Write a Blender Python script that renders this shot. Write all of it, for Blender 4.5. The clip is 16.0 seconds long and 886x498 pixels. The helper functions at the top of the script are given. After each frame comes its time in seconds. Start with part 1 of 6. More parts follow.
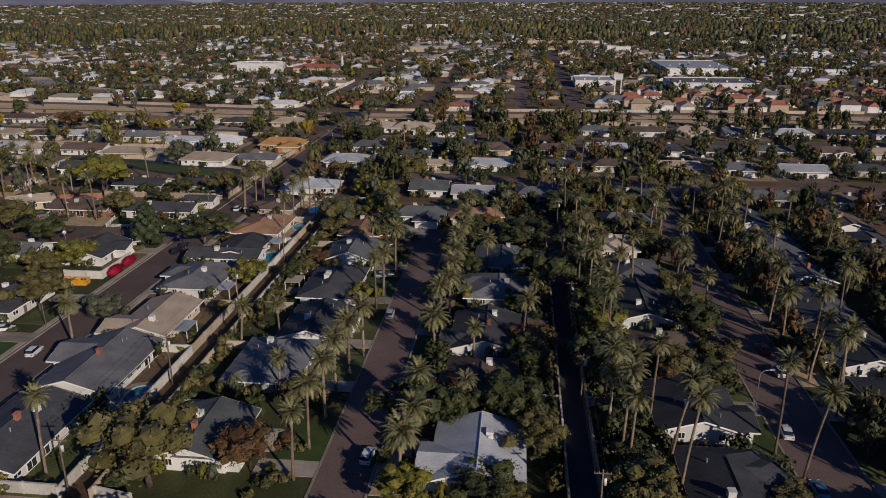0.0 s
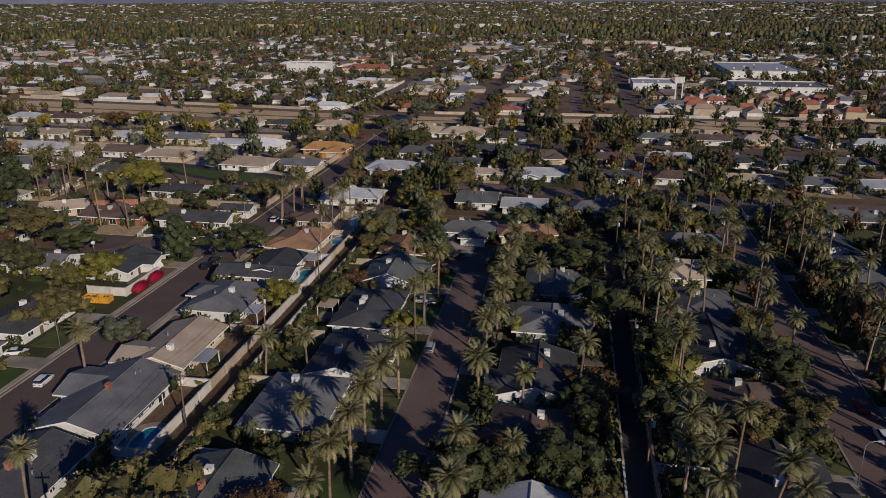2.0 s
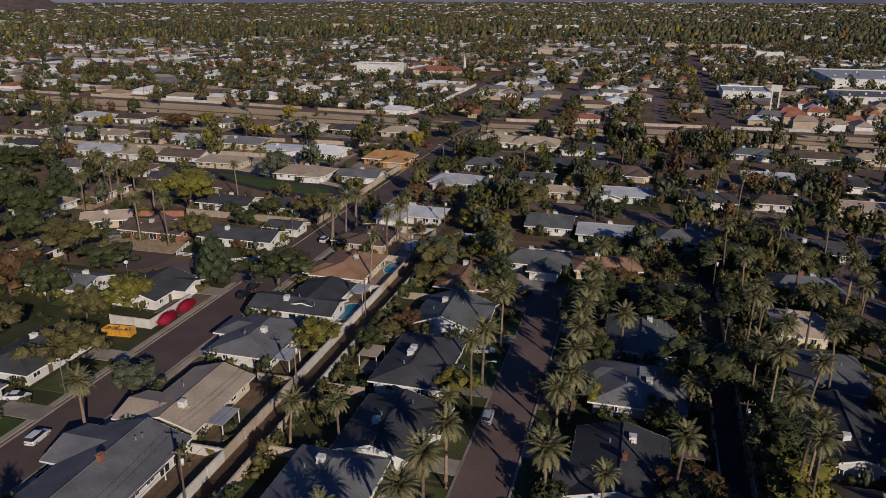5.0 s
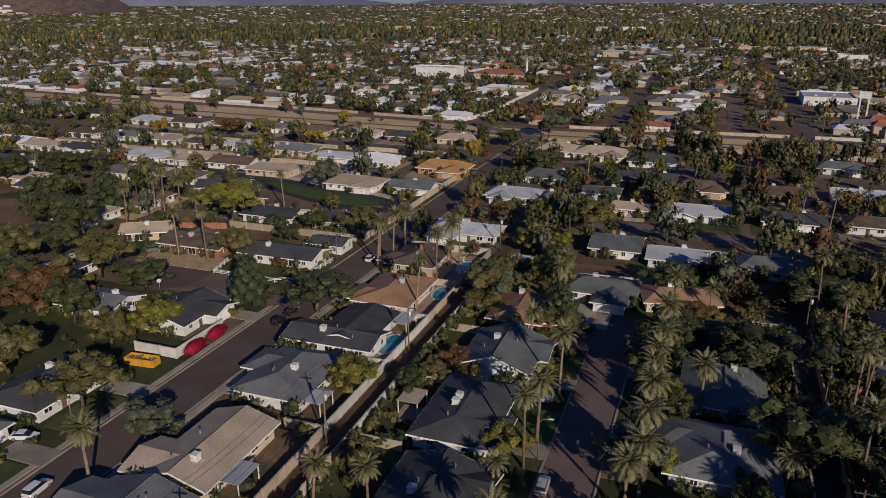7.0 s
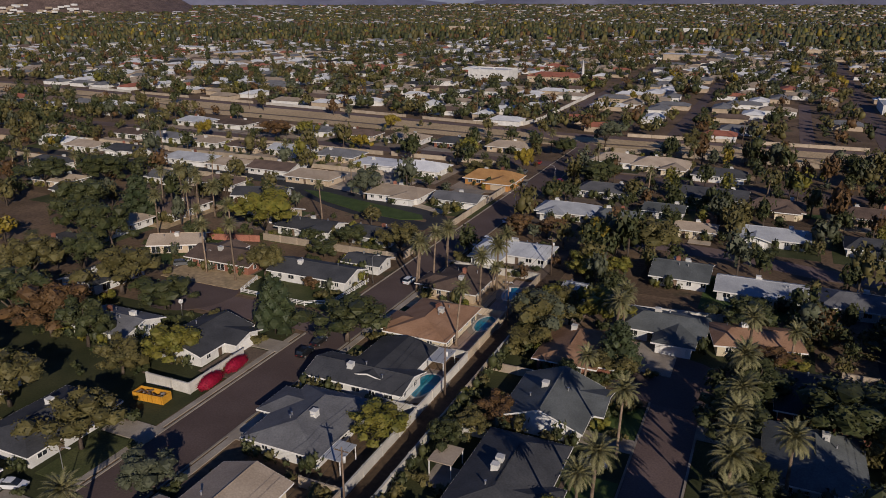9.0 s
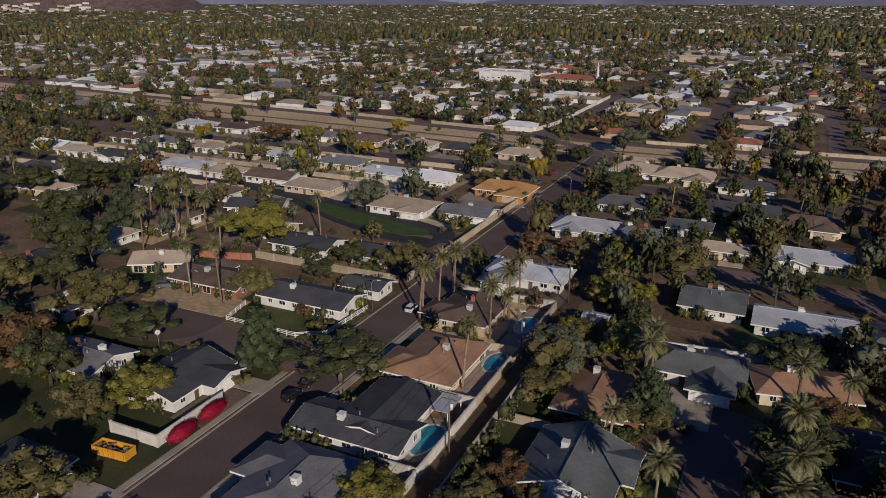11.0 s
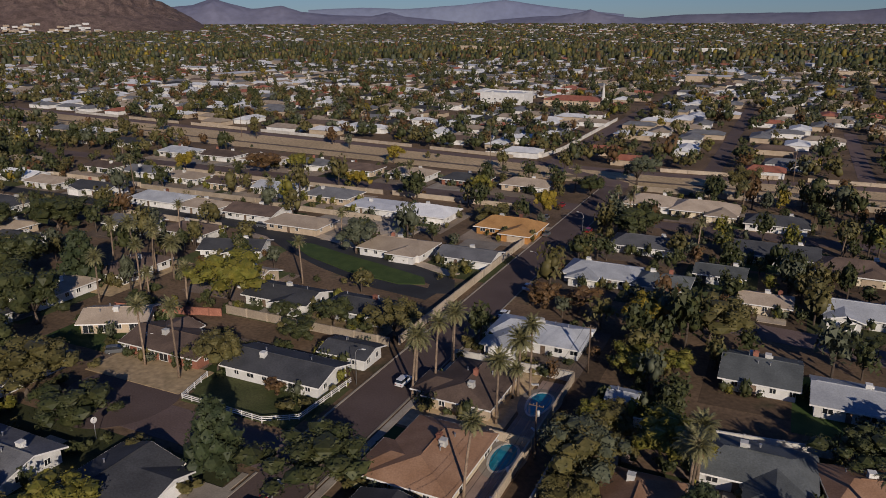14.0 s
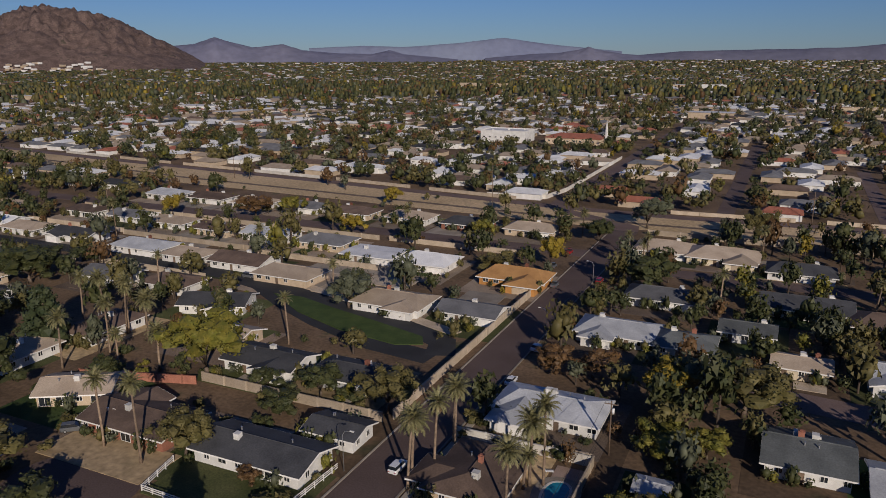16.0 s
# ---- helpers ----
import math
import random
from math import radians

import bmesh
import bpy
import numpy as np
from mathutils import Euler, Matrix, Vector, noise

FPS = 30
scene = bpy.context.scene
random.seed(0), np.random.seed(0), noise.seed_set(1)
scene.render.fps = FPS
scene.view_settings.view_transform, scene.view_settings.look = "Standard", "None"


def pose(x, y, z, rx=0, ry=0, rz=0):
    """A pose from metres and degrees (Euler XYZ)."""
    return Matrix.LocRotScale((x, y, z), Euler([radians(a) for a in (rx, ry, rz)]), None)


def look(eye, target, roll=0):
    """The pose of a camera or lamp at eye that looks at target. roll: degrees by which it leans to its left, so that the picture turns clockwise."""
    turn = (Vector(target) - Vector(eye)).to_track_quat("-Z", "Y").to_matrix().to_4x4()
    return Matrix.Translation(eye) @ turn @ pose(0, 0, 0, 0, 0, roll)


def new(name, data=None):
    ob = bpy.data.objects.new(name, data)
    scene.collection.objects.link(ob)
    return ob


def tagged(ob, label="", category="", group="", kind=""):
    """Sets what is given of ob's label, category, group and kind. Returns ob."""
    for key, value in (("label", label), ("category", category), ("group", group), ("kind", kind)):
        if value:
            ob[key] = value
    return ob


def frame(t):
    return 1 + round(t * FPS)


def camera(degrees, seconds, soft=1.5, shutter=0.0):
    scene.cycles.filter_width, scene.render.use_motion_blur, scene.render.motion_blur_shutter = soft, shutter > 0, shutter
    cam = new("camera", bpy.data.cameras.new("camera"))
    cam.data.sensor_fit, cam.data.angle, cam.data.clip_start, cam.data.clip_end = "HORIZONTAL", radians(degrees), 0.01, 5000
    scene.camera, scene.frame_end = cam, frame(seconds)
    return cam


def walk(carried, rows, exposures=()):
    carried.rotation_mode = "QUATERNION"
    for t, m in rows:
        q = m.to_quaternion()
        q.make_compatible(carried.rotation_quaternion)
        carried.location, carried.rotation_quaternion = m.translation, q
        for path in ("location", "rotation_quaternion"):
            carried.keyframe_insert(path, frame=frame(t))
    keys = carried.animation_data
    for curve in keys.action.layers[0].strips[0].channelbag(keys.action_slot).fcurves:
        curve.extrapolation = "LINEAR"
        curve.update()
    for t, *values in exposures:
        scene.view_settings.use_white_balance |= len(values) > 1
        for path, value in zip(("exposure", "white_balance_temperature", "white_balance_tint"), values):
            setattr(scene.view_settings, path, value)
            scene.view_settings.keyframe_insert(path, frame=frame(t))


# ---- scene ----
import collections
cam = camera(61.8, 16.0, soft=0.9)

# ---- camera ----
PATH = [
    (0, (-0.285, -1.258, 70.079), (-0.481, 0.624, 69.431), -0.1),
    (0.5, (-0.716, 3.27, 70.001), (-0.927, 5.15, 69.353), -0.1),
    (1, (-1.247, 7.731, 70.013), (-1.487, 9.608, 69.364), -0.1),
    (1.5, (-1.744, 12.208, 70.032), (-2.024, 14.079, 69.382), -0.1),
    (2, (-2.179, 16.785, 70.037), (-2.503, 18.649, 69.387), -0.1),
    (2.5, (-2.688, 21.278, 69.9), (-3.042, 23.137, 69.251), -0.1),
    (3, (-3.27, 25.73, 69.828), (-3.641, 27.585, 69.179), -0.0),
    (3.5, (-3.989, 30.166, 69.74), (-4.377, 32.018, 69.091), -0.1),
    (4, (-4.812, 34.636, 69.7), (-5.234, 36.48, 69.051), -0.0),
    (6.5, (-9.358, 57.126, 69.181), (-9.979, 58.915, 68.535), -0.1),
    (7, (-10.459, 61.504, 69.124), (-11.113, 63.28, 68.48), -0.2),
    (7.5, (-11.658, 65.848, 69.153), (-12.344, 67.613, 68.508), -0.2),
    (8, (-12.927, 70.134, 69.161), (-13.644, 71.886, 68.517), -0.1),
    (8.5, (-14.319, 74.376, 69.133), (-15.068, 76.115, 68.489), -0.0),
    (9, (-15.814, 78.722, 69.169), (-16.591, 80.448, 68.525), -0.0),
    (11.5, (-24.524, 100.12, 68.839), (-25.326, 101.835, 68.194), 0.2),
    (12, (-26.291, 104.448, 68.808), (-27.093, 106.162, 68.161), 0.2),
    (12.5, (-28.089, 108.806, 68.716), (-28.892, 110.519, 68.068), 0.1),
    (13, (-29.947, 113.018, 68.703), (-30.751, 114.733, 68.06), 0.0),
    (13.5, (-31.881, 117.185, 68.752), (-32.687, 118.904, 68.125), -0.0),
    (14, (-33.643, 121.048, 68.765), (-34.453, 122.775, 68.166), -0.0),
    (14.5, (-35.515, 125.32, 68.719), (-36.33, 127.058, 68.156), -0.1),
    (15, (-37.414, 129.509, 68.641), (-38.234, 131.253, 68.106), -0.1),
    (15.5, (-39.257, 133.401, 68.682), (-40.078, 135.15, 68.164), -0.2),
    (16, (-41.118, 137.336, 68.731), (-41.94, 139.087, 68.222), -0.2),
]
walk(cam, [(t, look(eye, target, roll)) for t, eye, target, roll in PATH],
     exposures=((0.0, -0.47, 6050, 13), (16.0, -0.47, 6050, 13)))

# ---- world and light ----
SUN_FROM = Vector((0.65, -0.76, 0.0)).normalized()   # where the sun stands, over the ground plan
SUN_UP = 21.0
world = bpy.data.worlds.new("sky")
scene.world = world
world.use_nodes = True
wn = world.node_tree.nodes
sky = wn.new("ShaderNodeTexSky")
sky.sky_type, sky.sun_disc = "NISHITA", False
sky.sun_elevation, sky.sun_rotation = radians(SUN_UP), math.atan2(SUN_FROM.x, SUN_FROM.y)
sky.air_density, sky.dust_density, sky.ozone_density = 1.2, 0.0, 1.6
sky.altitude = 1500
wn["Background"].inputs["Strength"].default_value = 0.038
tint = wn.new("ShaderNodeVectorMath")
tint.operation = "MULTIPLY"
tint.inputs[1].default_value = (0.66, 0.99, 1.80)   # clear, dry desert air
world.node_tree.links.new(sky.outputs[0], tint.inputs[0])
world.node_tree.links.new(tint.outputs[0], wn["Background"].inputs["Color"])
sun = new("sun", bpy.data.lights.new("sun", "SUN"))
sun.data.energy, sun.data.angle, sun.data.color = 5.0, radians(0.5), (1.0, 0.86, 0.68)
_s = Vector((SUN_FROM.x, SUN_FROM.y, math.tan(radians(SUN_UP))))
sun.matrix_world = look(_s * 100, (0, 0, 0))


# ---- materials ----
def material(name, a, b, scale=1.0, rough=0.85, bump=0.3, fine=12.0, spread=0.12, metal=0.0, island=False, spec=0.3, third=None):
    """Two colours mixed by coarse noise, a fine grain, and a shade of its own for each object or island."""
    m = bpy.data.materials.new(name)
    m.use_nodes = True
    n, l = m.node_tree.nodes, m.node_tree.links
    bsdf = n["Principled BSDF"]
    bsdf.inputs["Roughness"].default_value, bsdf.inputs["Metallic"].default_value = rough, metal
    bsdf.inputs["Specular IOR Level"].default_value = spec
    geo = n.new("ShaderNodeNewGeometry")
    big, small = n.new("ShaderNodeTexNoise"), n.new("ShaderNodeTexNoise")
    for tex, s in ((big, scale), (small, scale * fine)):
        tex.inputs["Scale"].default_value, tex.inputs["Detail"].default_value = s, 4.0
        l.new(geo.outputs["Position"], tex.inputs["Vector"])
    ramp = n.new("ShaderNodeValToRGB")
    ramp.color_ramp.elements[0].position, ramp.color_ramp.elements[1].position = 0.36, 0.64
    ramp.color_ramp.elements[0].color, ramp.color_ramp.elements[1].color = (*a, 1), (*b, 1)
    if third:
        e = ramp.color_ramp.elements.new(0.72)
        e.color = (*third, 1)
    l.new(big.outputs["Fac"], ramp.inputs["Fac"])
    grain = n.new("ShaderNodeMapRange")
    grain.inputs["From Min"].default_value, grain.inputs["From Max"].default_value = 0.3, 0.7
    grain.inputs["To Min"].default_value, grain.inputs["To Max"].default_value = 1 - spread * 1.4, 1 + spread * 1.4
    l.new(small.outputs["Fac"], grain.inputs["Value"])
    own = n.new("ShaderNodeMapRange")
    own.inputs["To Min"].default_value, own.inputs["To Max"].default_value = 1 - spread * 2, 1 + spread * 2
    if island:
        l.new(geo.outputs["Random Per Island"], own.inputs["Value"])
    else:
        l.new(n.new("ShaderNodeObjectInfo").outputs["Random"], own.inputs["Value"])
    mul = n.new("ShaderNodeMath")
    mul.operation = "MULTIPLY"
    l.new(grain.outputs[0], mul.inputs[0]), l.new(own.outputs[0], mul.inputs[1])
    mix = n.new("ShaderNodeVectorMath")
    mix.operation = "SCALE"
    l.new(ramp.outputs["Color"], mix.inputs[0]), l.new(mul.outputs[0], mix.inputs["Scale"])
    l.new(mix.outputs["Vector"], bsdf.inputs["Base Color"])
    if bump:
        bp = n.new("ShaderNodeBump")
        bp.inputs["Strength"].default_value, bp.inputs["Distance"].default_value = bump, 0.05
        l.new(small.outputs["Fac"], bp.inputs["Height"]), l.new(bp.outputs["Normal"], bsdf.inputs["Normal"])
    return m


def foliage(name, a, b, third=None, spread=0.13):
    m = material(name, a, b, 0.5, 0.6, 0.0, 6.0, spread, island=True, spec=0.25, third=third)
    m.node_tree.nodes["Principled BSDF"].inputs["Transmission Weight"].default_value = 0.0
    return m


M = dict(
    earth=material("dry_earth", (0.088, 0.058, 0.034), (0.155, 0.102, 0.060), 0.06, 0.95, 0.5, 18, 0.2, third=(0.055, 0.058, 0.026)),
    yard=material("yard_gravel", (0.13, 0.095, 0.07), (0.20, 0.15, 0.11), 0.15, 0.95, 0.5, 20, 0.2),
    lawn=material("lawn", (0.045, 0.055, 0.016), (0.085, 0.088, 0.032), 0.12, 0.9, 0.5, 25, 0.2),
    green=material("watered_lawn", (0.036, 0.060, 0.013), (0.055, 0.082, 0.020), 0.3, 0.9, 0.5, 25, 0.15),
    drygrass=material("dry_grass", (0.32, 0.235, 0.13), (0.42, 0.31, 0.18), 0.03, 0.95, 0.5, 25, 0.2, third=(0.12, 0.105, 0.045)),
    asphalt=material("asphalt", (0.120, 0.083, 0.072), (0.152, 0.108, 0.095), 0.10, 0.9, 0.3, 30, 0.12),
    newasphalt=material("new_asphalt", (0.030, 0.030, 0.031), (0.045, 0.045, 0.047), 0.10, 0.85, 0.3, 30, 0.12),
    palegravel=material("pale_gravel", (0.24, 0.185, 0.135), (0.34, 0.27, 0.20), 0.12, 0.95, 0.5, 20, 0.15),
    concrete=material("concrete", (0.24, 0.205, 0.165), (0.32, 0.28, 0.23), 0.25, 0.9, 0.3, 20, 0.1),
    block=material("block_wall", (0.36, 0.29, 0.21), (0.46, 0.38, 0.285), 0.3, 0.9, 0.3, 15, 0.12),
    whiteblock=material("white_wall", (0.46, 0.43, 0.38), (0.58, 0.55, 0.49), 0.3, 0.85, 0.2, 15, 0.08),
    brick=material("brick_red", (0.22, 0.09, 0.06), (0.30, 0.13, 0.085), 0.4, 0.9, 0.4, 20, 0.2),
    trunk=material("palm_trunk", (0.16, 0.115, 0.08), (0.26, 0.19, 0.13), 1.2, 0.95, 0.6, 8, 0.2),
    bark=material("bark", (0.07, 0.05, 0.038), (0.13, 0.10, 0.075), 1.0, 0.95, 0.6, 8, 0.2),
    glass=material("window_glass", (0.015, 0.018, 0.022), (0.03, 0.034, 0.04), 0.3, 0.06, 0.0, 5, 0.1, spec=0.8),
    trim=material("white_trim", (0.72, 0.70, 0.66), (0.80, 0.78, 0.74), 0.5, 0.6, 0.1, 12, 0.05),
    metal=material("galvanised", (0.45, 0.45, 0.46), (0.6, 0.6, 0.6), 0.8, 0.45, 0.1, 10, 0.1, 0.7),
    unit=material("unit_paint", (0.55, 0.54, 0.5), (0.68, 0.66, 0.62), 0.8, 0.6, 0.1, 10, 0.1),
    wood=material("weathered_wood", (0.13, 0.09, 0.06), (0.2, 0.14, 0.1), 0.8, 0.9, 0.4, 15, 0.2),
    yellow=material("yellow_steel", (0.46, 0.22, 0.02), (0.54, 0.27, 0.03), 0.5, 0.5, 0.1, 12, 0.1),
    rubber=material("rubber", (0.015, 0.015, 0.015), (0.025, 0.025, 0.025), 1, 0.8, 0.1, 12, 0.1),
    water=material("pool_water", (0.015, 0.15, 0.23), (0.025, 0.22, 0.30), 0.25, 0.05, 0.15, 8, 0.05, spec=0.6),
    cable=material("cable", (0.02, 0.02, 0.02), (0.03, 0.03, 0.03), 1, 0.7, 0.0, 5, 0.05),
)
ROOF = dict(
    dark=material("dark_shingle", (0.045, 0.046, 0.05), (0.065, 0.066, 0.07), 0.25, 0.85, 0.5, 14, 0.14),
    grey=material("grey_shingle", (0.12, 0.12, 0.125), (0.165, 0.165, 0.17), 0.25, 0.85, 0.5, 14, 0.12),
    blue=material("blue_grey_shingle", (0.088, 0.095, 0.094), (0.125, 0.134, 0.132), 0.25, 0.85, 0.5, 14, 0.12),
    light=material("pale_metal_roof", (0.36, 0.37, 0.385), (0.46, 0.47, 0.48), 0.25, 0.6, 0.2, 14, 0.1),
    tan=material("tan_shingle", (0.36, 0.285, 0.21), (0.44, 0.355, 0.265), 0.25, 0.9, 0.5, 14, 0.1),
    brown=material("brown_shingle", (0.10, 0.07, 0.055), (0.15, 0.105, 0.08), 0.25, 0.9, 0.5, 14, 0.12),
    orange=material("terracotta_shingle", (0.25, 0.14, 0.08), (0.32, 0.19, 0.115), 0.25, 0.9, 0.5, 14, 0.1),
    bright=material("orange_tile", (0.34, 0.18, 0.065), (0.42, 0.23, 0.085), 0.25, 0.8, 0.5, 14, 0.1),
    white=material("white_roof", (0.60, 0.60, 0.60), (0.72, 0.72, 0.71), 0.25, 0.7, 0.2, 14, 0.08),
    red=material("red_tile", (0.24, 0.085, 0.055), (0.31, 0.12, 0.075), 0.25, 0.85, 0.5, 14, 0.15),
)
WALL = dict(
    white=material("white_stucco", (0.58, 0.565, 0.53), (0.69, 0.675, 0.64), 0.4, 0.9, 0.3, 18, 0.06),
    tan=material("tan_stucco", (0.42, 0.33, 0.23), (0.50, 0.40, 0.29), 0.4, 0.9, 0.3, 18, 0.08),
    cream=material("cream_stucco", (0.58, 0.49, 0.34), (0.66, 0.57, 0.42), 0.4, 0.9, 0.3, 18, 0.06),
    grey=material("grey_stucco", (0.30, 0.30, 0.30), (0.38, 0.38, 0.38), 0.4, 0.9, 0.3, 18, 0.08),
    brick=M["brick"],
    orange=material("orange_stucco", (0.44, 0.21, 0.06), (0.5, 0.25, 0.08), 0.4, 0.9, 0.3, 18, 0.08),
)
LEAF = dict(
    palm=foliage("palm_frond", (0.13, 0.125, 0.055), (0.21, 0.19, 0.088), (0.27, 0.22, 0.115)),
    dead=foliage("dry_frond", (0.16, 0.11, 0.055), (0.24, 0.17, 0.09)),
    dark=foliage("dark_leaf", (0.036, 0.044, 0.016), (0.066, 0.068, 0.024)),
    olive=foliage("olive_leaf", (0.078, 0.070, 0.024), (0.125, 0.104, 0.036)),
    lime=foliage("bright_leaf", (0.105, 0.105, 0.018), (0.165, 0.140, 0.024)),
    yellow=foliage("yellow_leaf", (0.16, 0.125, 0.016), (0.24, 0.17, 0.02)),
    rust=foliage("rust_leaf", (0.085, 0.050, 0.022), (0.125, 0.070, 0.028)),
    grey=foliage("grey_leaf", (0.065, 0.072, 0.042), (0.095, 0.10, 0.06)),
    crimson=foliage("crimson_bloom", (0.20, 0.004, 0.020), (0.29, 0.008, 0.034)),
    pine=foliage("pine_needles", (0.030, 0.042, 0.018), (0.055, 0.066, 0.028)),
)


# ---- building helpers ----
def mesh(name, verts, faces, mat, smooth=False):
    me = bpy.data.meshes.new(name)
    me.from_pydata(verts, [], faces)
    me.materials.append(mat)
    if smooth:
        me.polygons.foreach_set("use_smooth", [True] * len(me.polygons))
    me.update()
    return me


def piece(name, me, parent=None, m=None, label=""):
    ob = new(name, me)
    if parent is not None:
        ob.parent = parent
    if m is not None:
        ob.matrix_basis = m
    return tagged(ob, label)


class Shape:
    """Collects boxes, prisms and tubes for one mesh."""
    def __init__(self):
        self.v, self.f = [], []

    def add(self, verts, faces):
        o = len(self.v)
        self.v += [tuple(p) for p in verts]
        self.f += [tuple(i + o for i in q) for q in faces]
        return self

    def box(self, x0, y0, z0, x1, y1, z1, m=None):
        c = [Vector((x, y, z)) for z in (z0, z1) for x, y in ((x0, y0), (x1, y0), (x1, y1), (x0, y1))]
        if m is not None:
            c = [m @ p for p in c]
        return self.add(c, [(3, 2, 1, 0), (4, 5, 6, 7), (0, 1, 5, 4), (1, 2, 6, 5), (2, 3, 7, 6), (3, 0, 4, 7)])

    def tube(self, pts, radii, sides=7):
        rings = []
        for i, p in enumerate(pts):
            a = Vector(pts[max(0, i - 1)])
            b = Vector(pts[min(len(pts) - 1, i + 1)])
            q = (b - a).to_track_quat("Z", "Y")
            rings += [Vector(p) + q @ Vector((radii[i] * math.cos(k * math.tau / sides), radii[i] * math.sin(k * math.tau / sides), 0)) for k in range(sides)]
        fs = [(i * sides + k, i * sides + (k + 1) % sides, (i + 1) * sides + (k + 1) % sides, (i + 1) * sides + k) for i in range(len(pts) - 1) for k in range(sides)]
        fs += [tuple(range(sides))[::-1], tuple((len(pts) - 1) * sides + k for k in range(sides))]
        return self.add(rings, fs)

    def get(self, name, mat, smooth=False):
        return mesh(name, self.v, self.f, mat, smooth)


def slab(name, points, z0, z1, mat, kind="structure", label="", category="", group=""):
    """A flat plate with a given outline (counter-clockwise)."""
    n = len(points)
    v = [(x, y, z0) for x, y in points] + [(x, y, z1) for x, y in points]
    f = [tuple(range(n))[::-1], tuple(range(n, 2 * n))] + [(i, (i + 1) % n, n + (i + 1) % n, n + i) for i in range(n)]
    return tagged(new(name, mesh(name, v, f, mat)), label, category, group, kind)


def rect(x0, y0, x1, y1):
    return [(x0, y0), (x1, y0), (x1, y1), (x0, y1)]


def disc(x, y, r, n=28, a0=0.0, a1=math.tau):
    return [(x + r * math.cos(a0 + (a1 - a0) * i / n), y + r * math.sin(a0 + (a1 - a0) * i / n)) for i in range(n)]


def ribbon(points, w):
    """The outline of a strip of width w along a line of points."""
    left, right = [], []
    for i, p in enumerate(points):
        a, b = Vector(points[max(0, i - 1)]), Vector(points[min(len(points) - 1, i + 1)])
        d = (b - a).normalized()
        nrm = Vector((-d.y, d.x)) * w / 2
        left.append((p[0] + nrm.x, p[1] + nrm.y)), right.append((p[0] - nrm.x, p[1] - nrm.y))
    return right + left[::-1]


# ---- ground ----
def ground():
    xs = sorted(set([-4800, -3600, -2600, -1800, -1200, -800, -500, -300, -150, 0, 150, 300, 500, 800, 1200, 1800, 2600, 3600, 4800]))
    ys = [-900, -500, -200, 0, 150, 300, 450, 600, 800, 1100, 1500, 2000, 2600, 3200, 3800, 4300, 4900]
    v = [(x, y, -0.06 + max(0.0, (math.hypot(x, y) - 2600) / 2300) ** 1.5 * 36) for y in ys for x in xs]
    w = len(xs)
    f = [(j * w + i, j * w + i + 1, (j + 1) * w + i + 1, (j + 1) * w + i) for j in range(len(ys) - 1) for i in range(w - 1)]
    tagged(new("ground", mesh("ground", v, f, M["earth"], True)), "dry brown desert earth with patches of grass", "ground", kind="structure")


ground()
ROADS = dict(
    west=(rect(-103, -400, -92.6, 430), "asphalt"), middle=(rect(-29.8, -400, -21.4, 206), "asphalt"), east=(rect(44, -400, 54.2, 262), "asphalt"),
)
for key, (outline, mat) in ROADS.items():
    slab("road", outline, -0.05, 0.0, M[mat], label="worn brownish asphalt street with low kerbs", category="road")
slab("road", disc(-27.5, 211, 10.5), -0.05, 0.004, M["asphalt"], label="round asphalt turning place at the street end", category="road")
slab("road", rect(-138, 201, -103, 210.5), -0.05, 0.0, M["asphalt"], label="short asphalt side street", category="road")
slab("road", disc(-143, 209, 12), -0.05, 0.004, M["asphalt"], label="round asphalt turning place of a court", category="road")
slab("road", ribbon([(-48, 294), (-22, 292), (0, 286), (40, 284), (260, 284)], 9), -0.05, 0.0, M["asphalt"], label="narrow asphalt side street", category="road")
slab("road", rect(-92.6, 372, 300, 381), -0.05, 0.0, M["asphalt"], label="asphalt street beside the dry bank", category="road")
slab("road", rect(-480, 384, -103, 394), -0.05, 0.0, M["asphalt"], label="asphalt street beside the dry bank", category="road")
slab("road", ribbon([(-480, 318), (-250, 318), (-205, 316), (-184, 311), (-168, 301), (-150, 292), (-128, 284), (-112, 282)], 7.5), -0.05, 0.0, M["newasphalt"], label="dark new asphalt street that curves", category="road")
slab("road", ribbon([(-190, 313), (-172, 310), (-150, 304.5), (-130, 299.5), (-114, 292), (-111, 284)], 7.5), -0.05, 0.006, M["newasphalt"], label="dark new asphalt crescent street", category="road")
slab("median", [(-176, 306), (-160, 295.5), (-142, 288.5), (-124, 285.5), (-117.5, 288.5), (-120, 293), (-135, 297.5), (-152, 302), (-166, 306.5)], -0.05, 0.16, M["green"], label="green grass island inside the crescent street", category="lawn")
slab("alley", rect(-65.7, -400, -61.6, 262), -0.05, 0.0, M["earth"], label="narrow dirt alley between garden walls", category="alley")
slab("alley", rect(8.9, -400, 12.9, 262), -0.05, 0.0, M["newasphalt"], label="narrow dark alley between garden walls", category="alley")
BANK_ROAD = [(-900, 548), (-465, 498), (-270, 481), (-132, 465), (-82, 464), (-17, 469), (200, 478), (700, 500)]
BANK_SOUTH = [(-900, 502), (-470, 464), (-358, 446), (-296, 443), (-124, 433), (-37, 437), (200, 446), (700, 466)]


def bank_road_y(x):
    """The middle of the road along the canal bank."""
    return float(np.interp(x, [q[0] for q in BANK_ROAD], [q[1] for q in BANK_ROAD]))


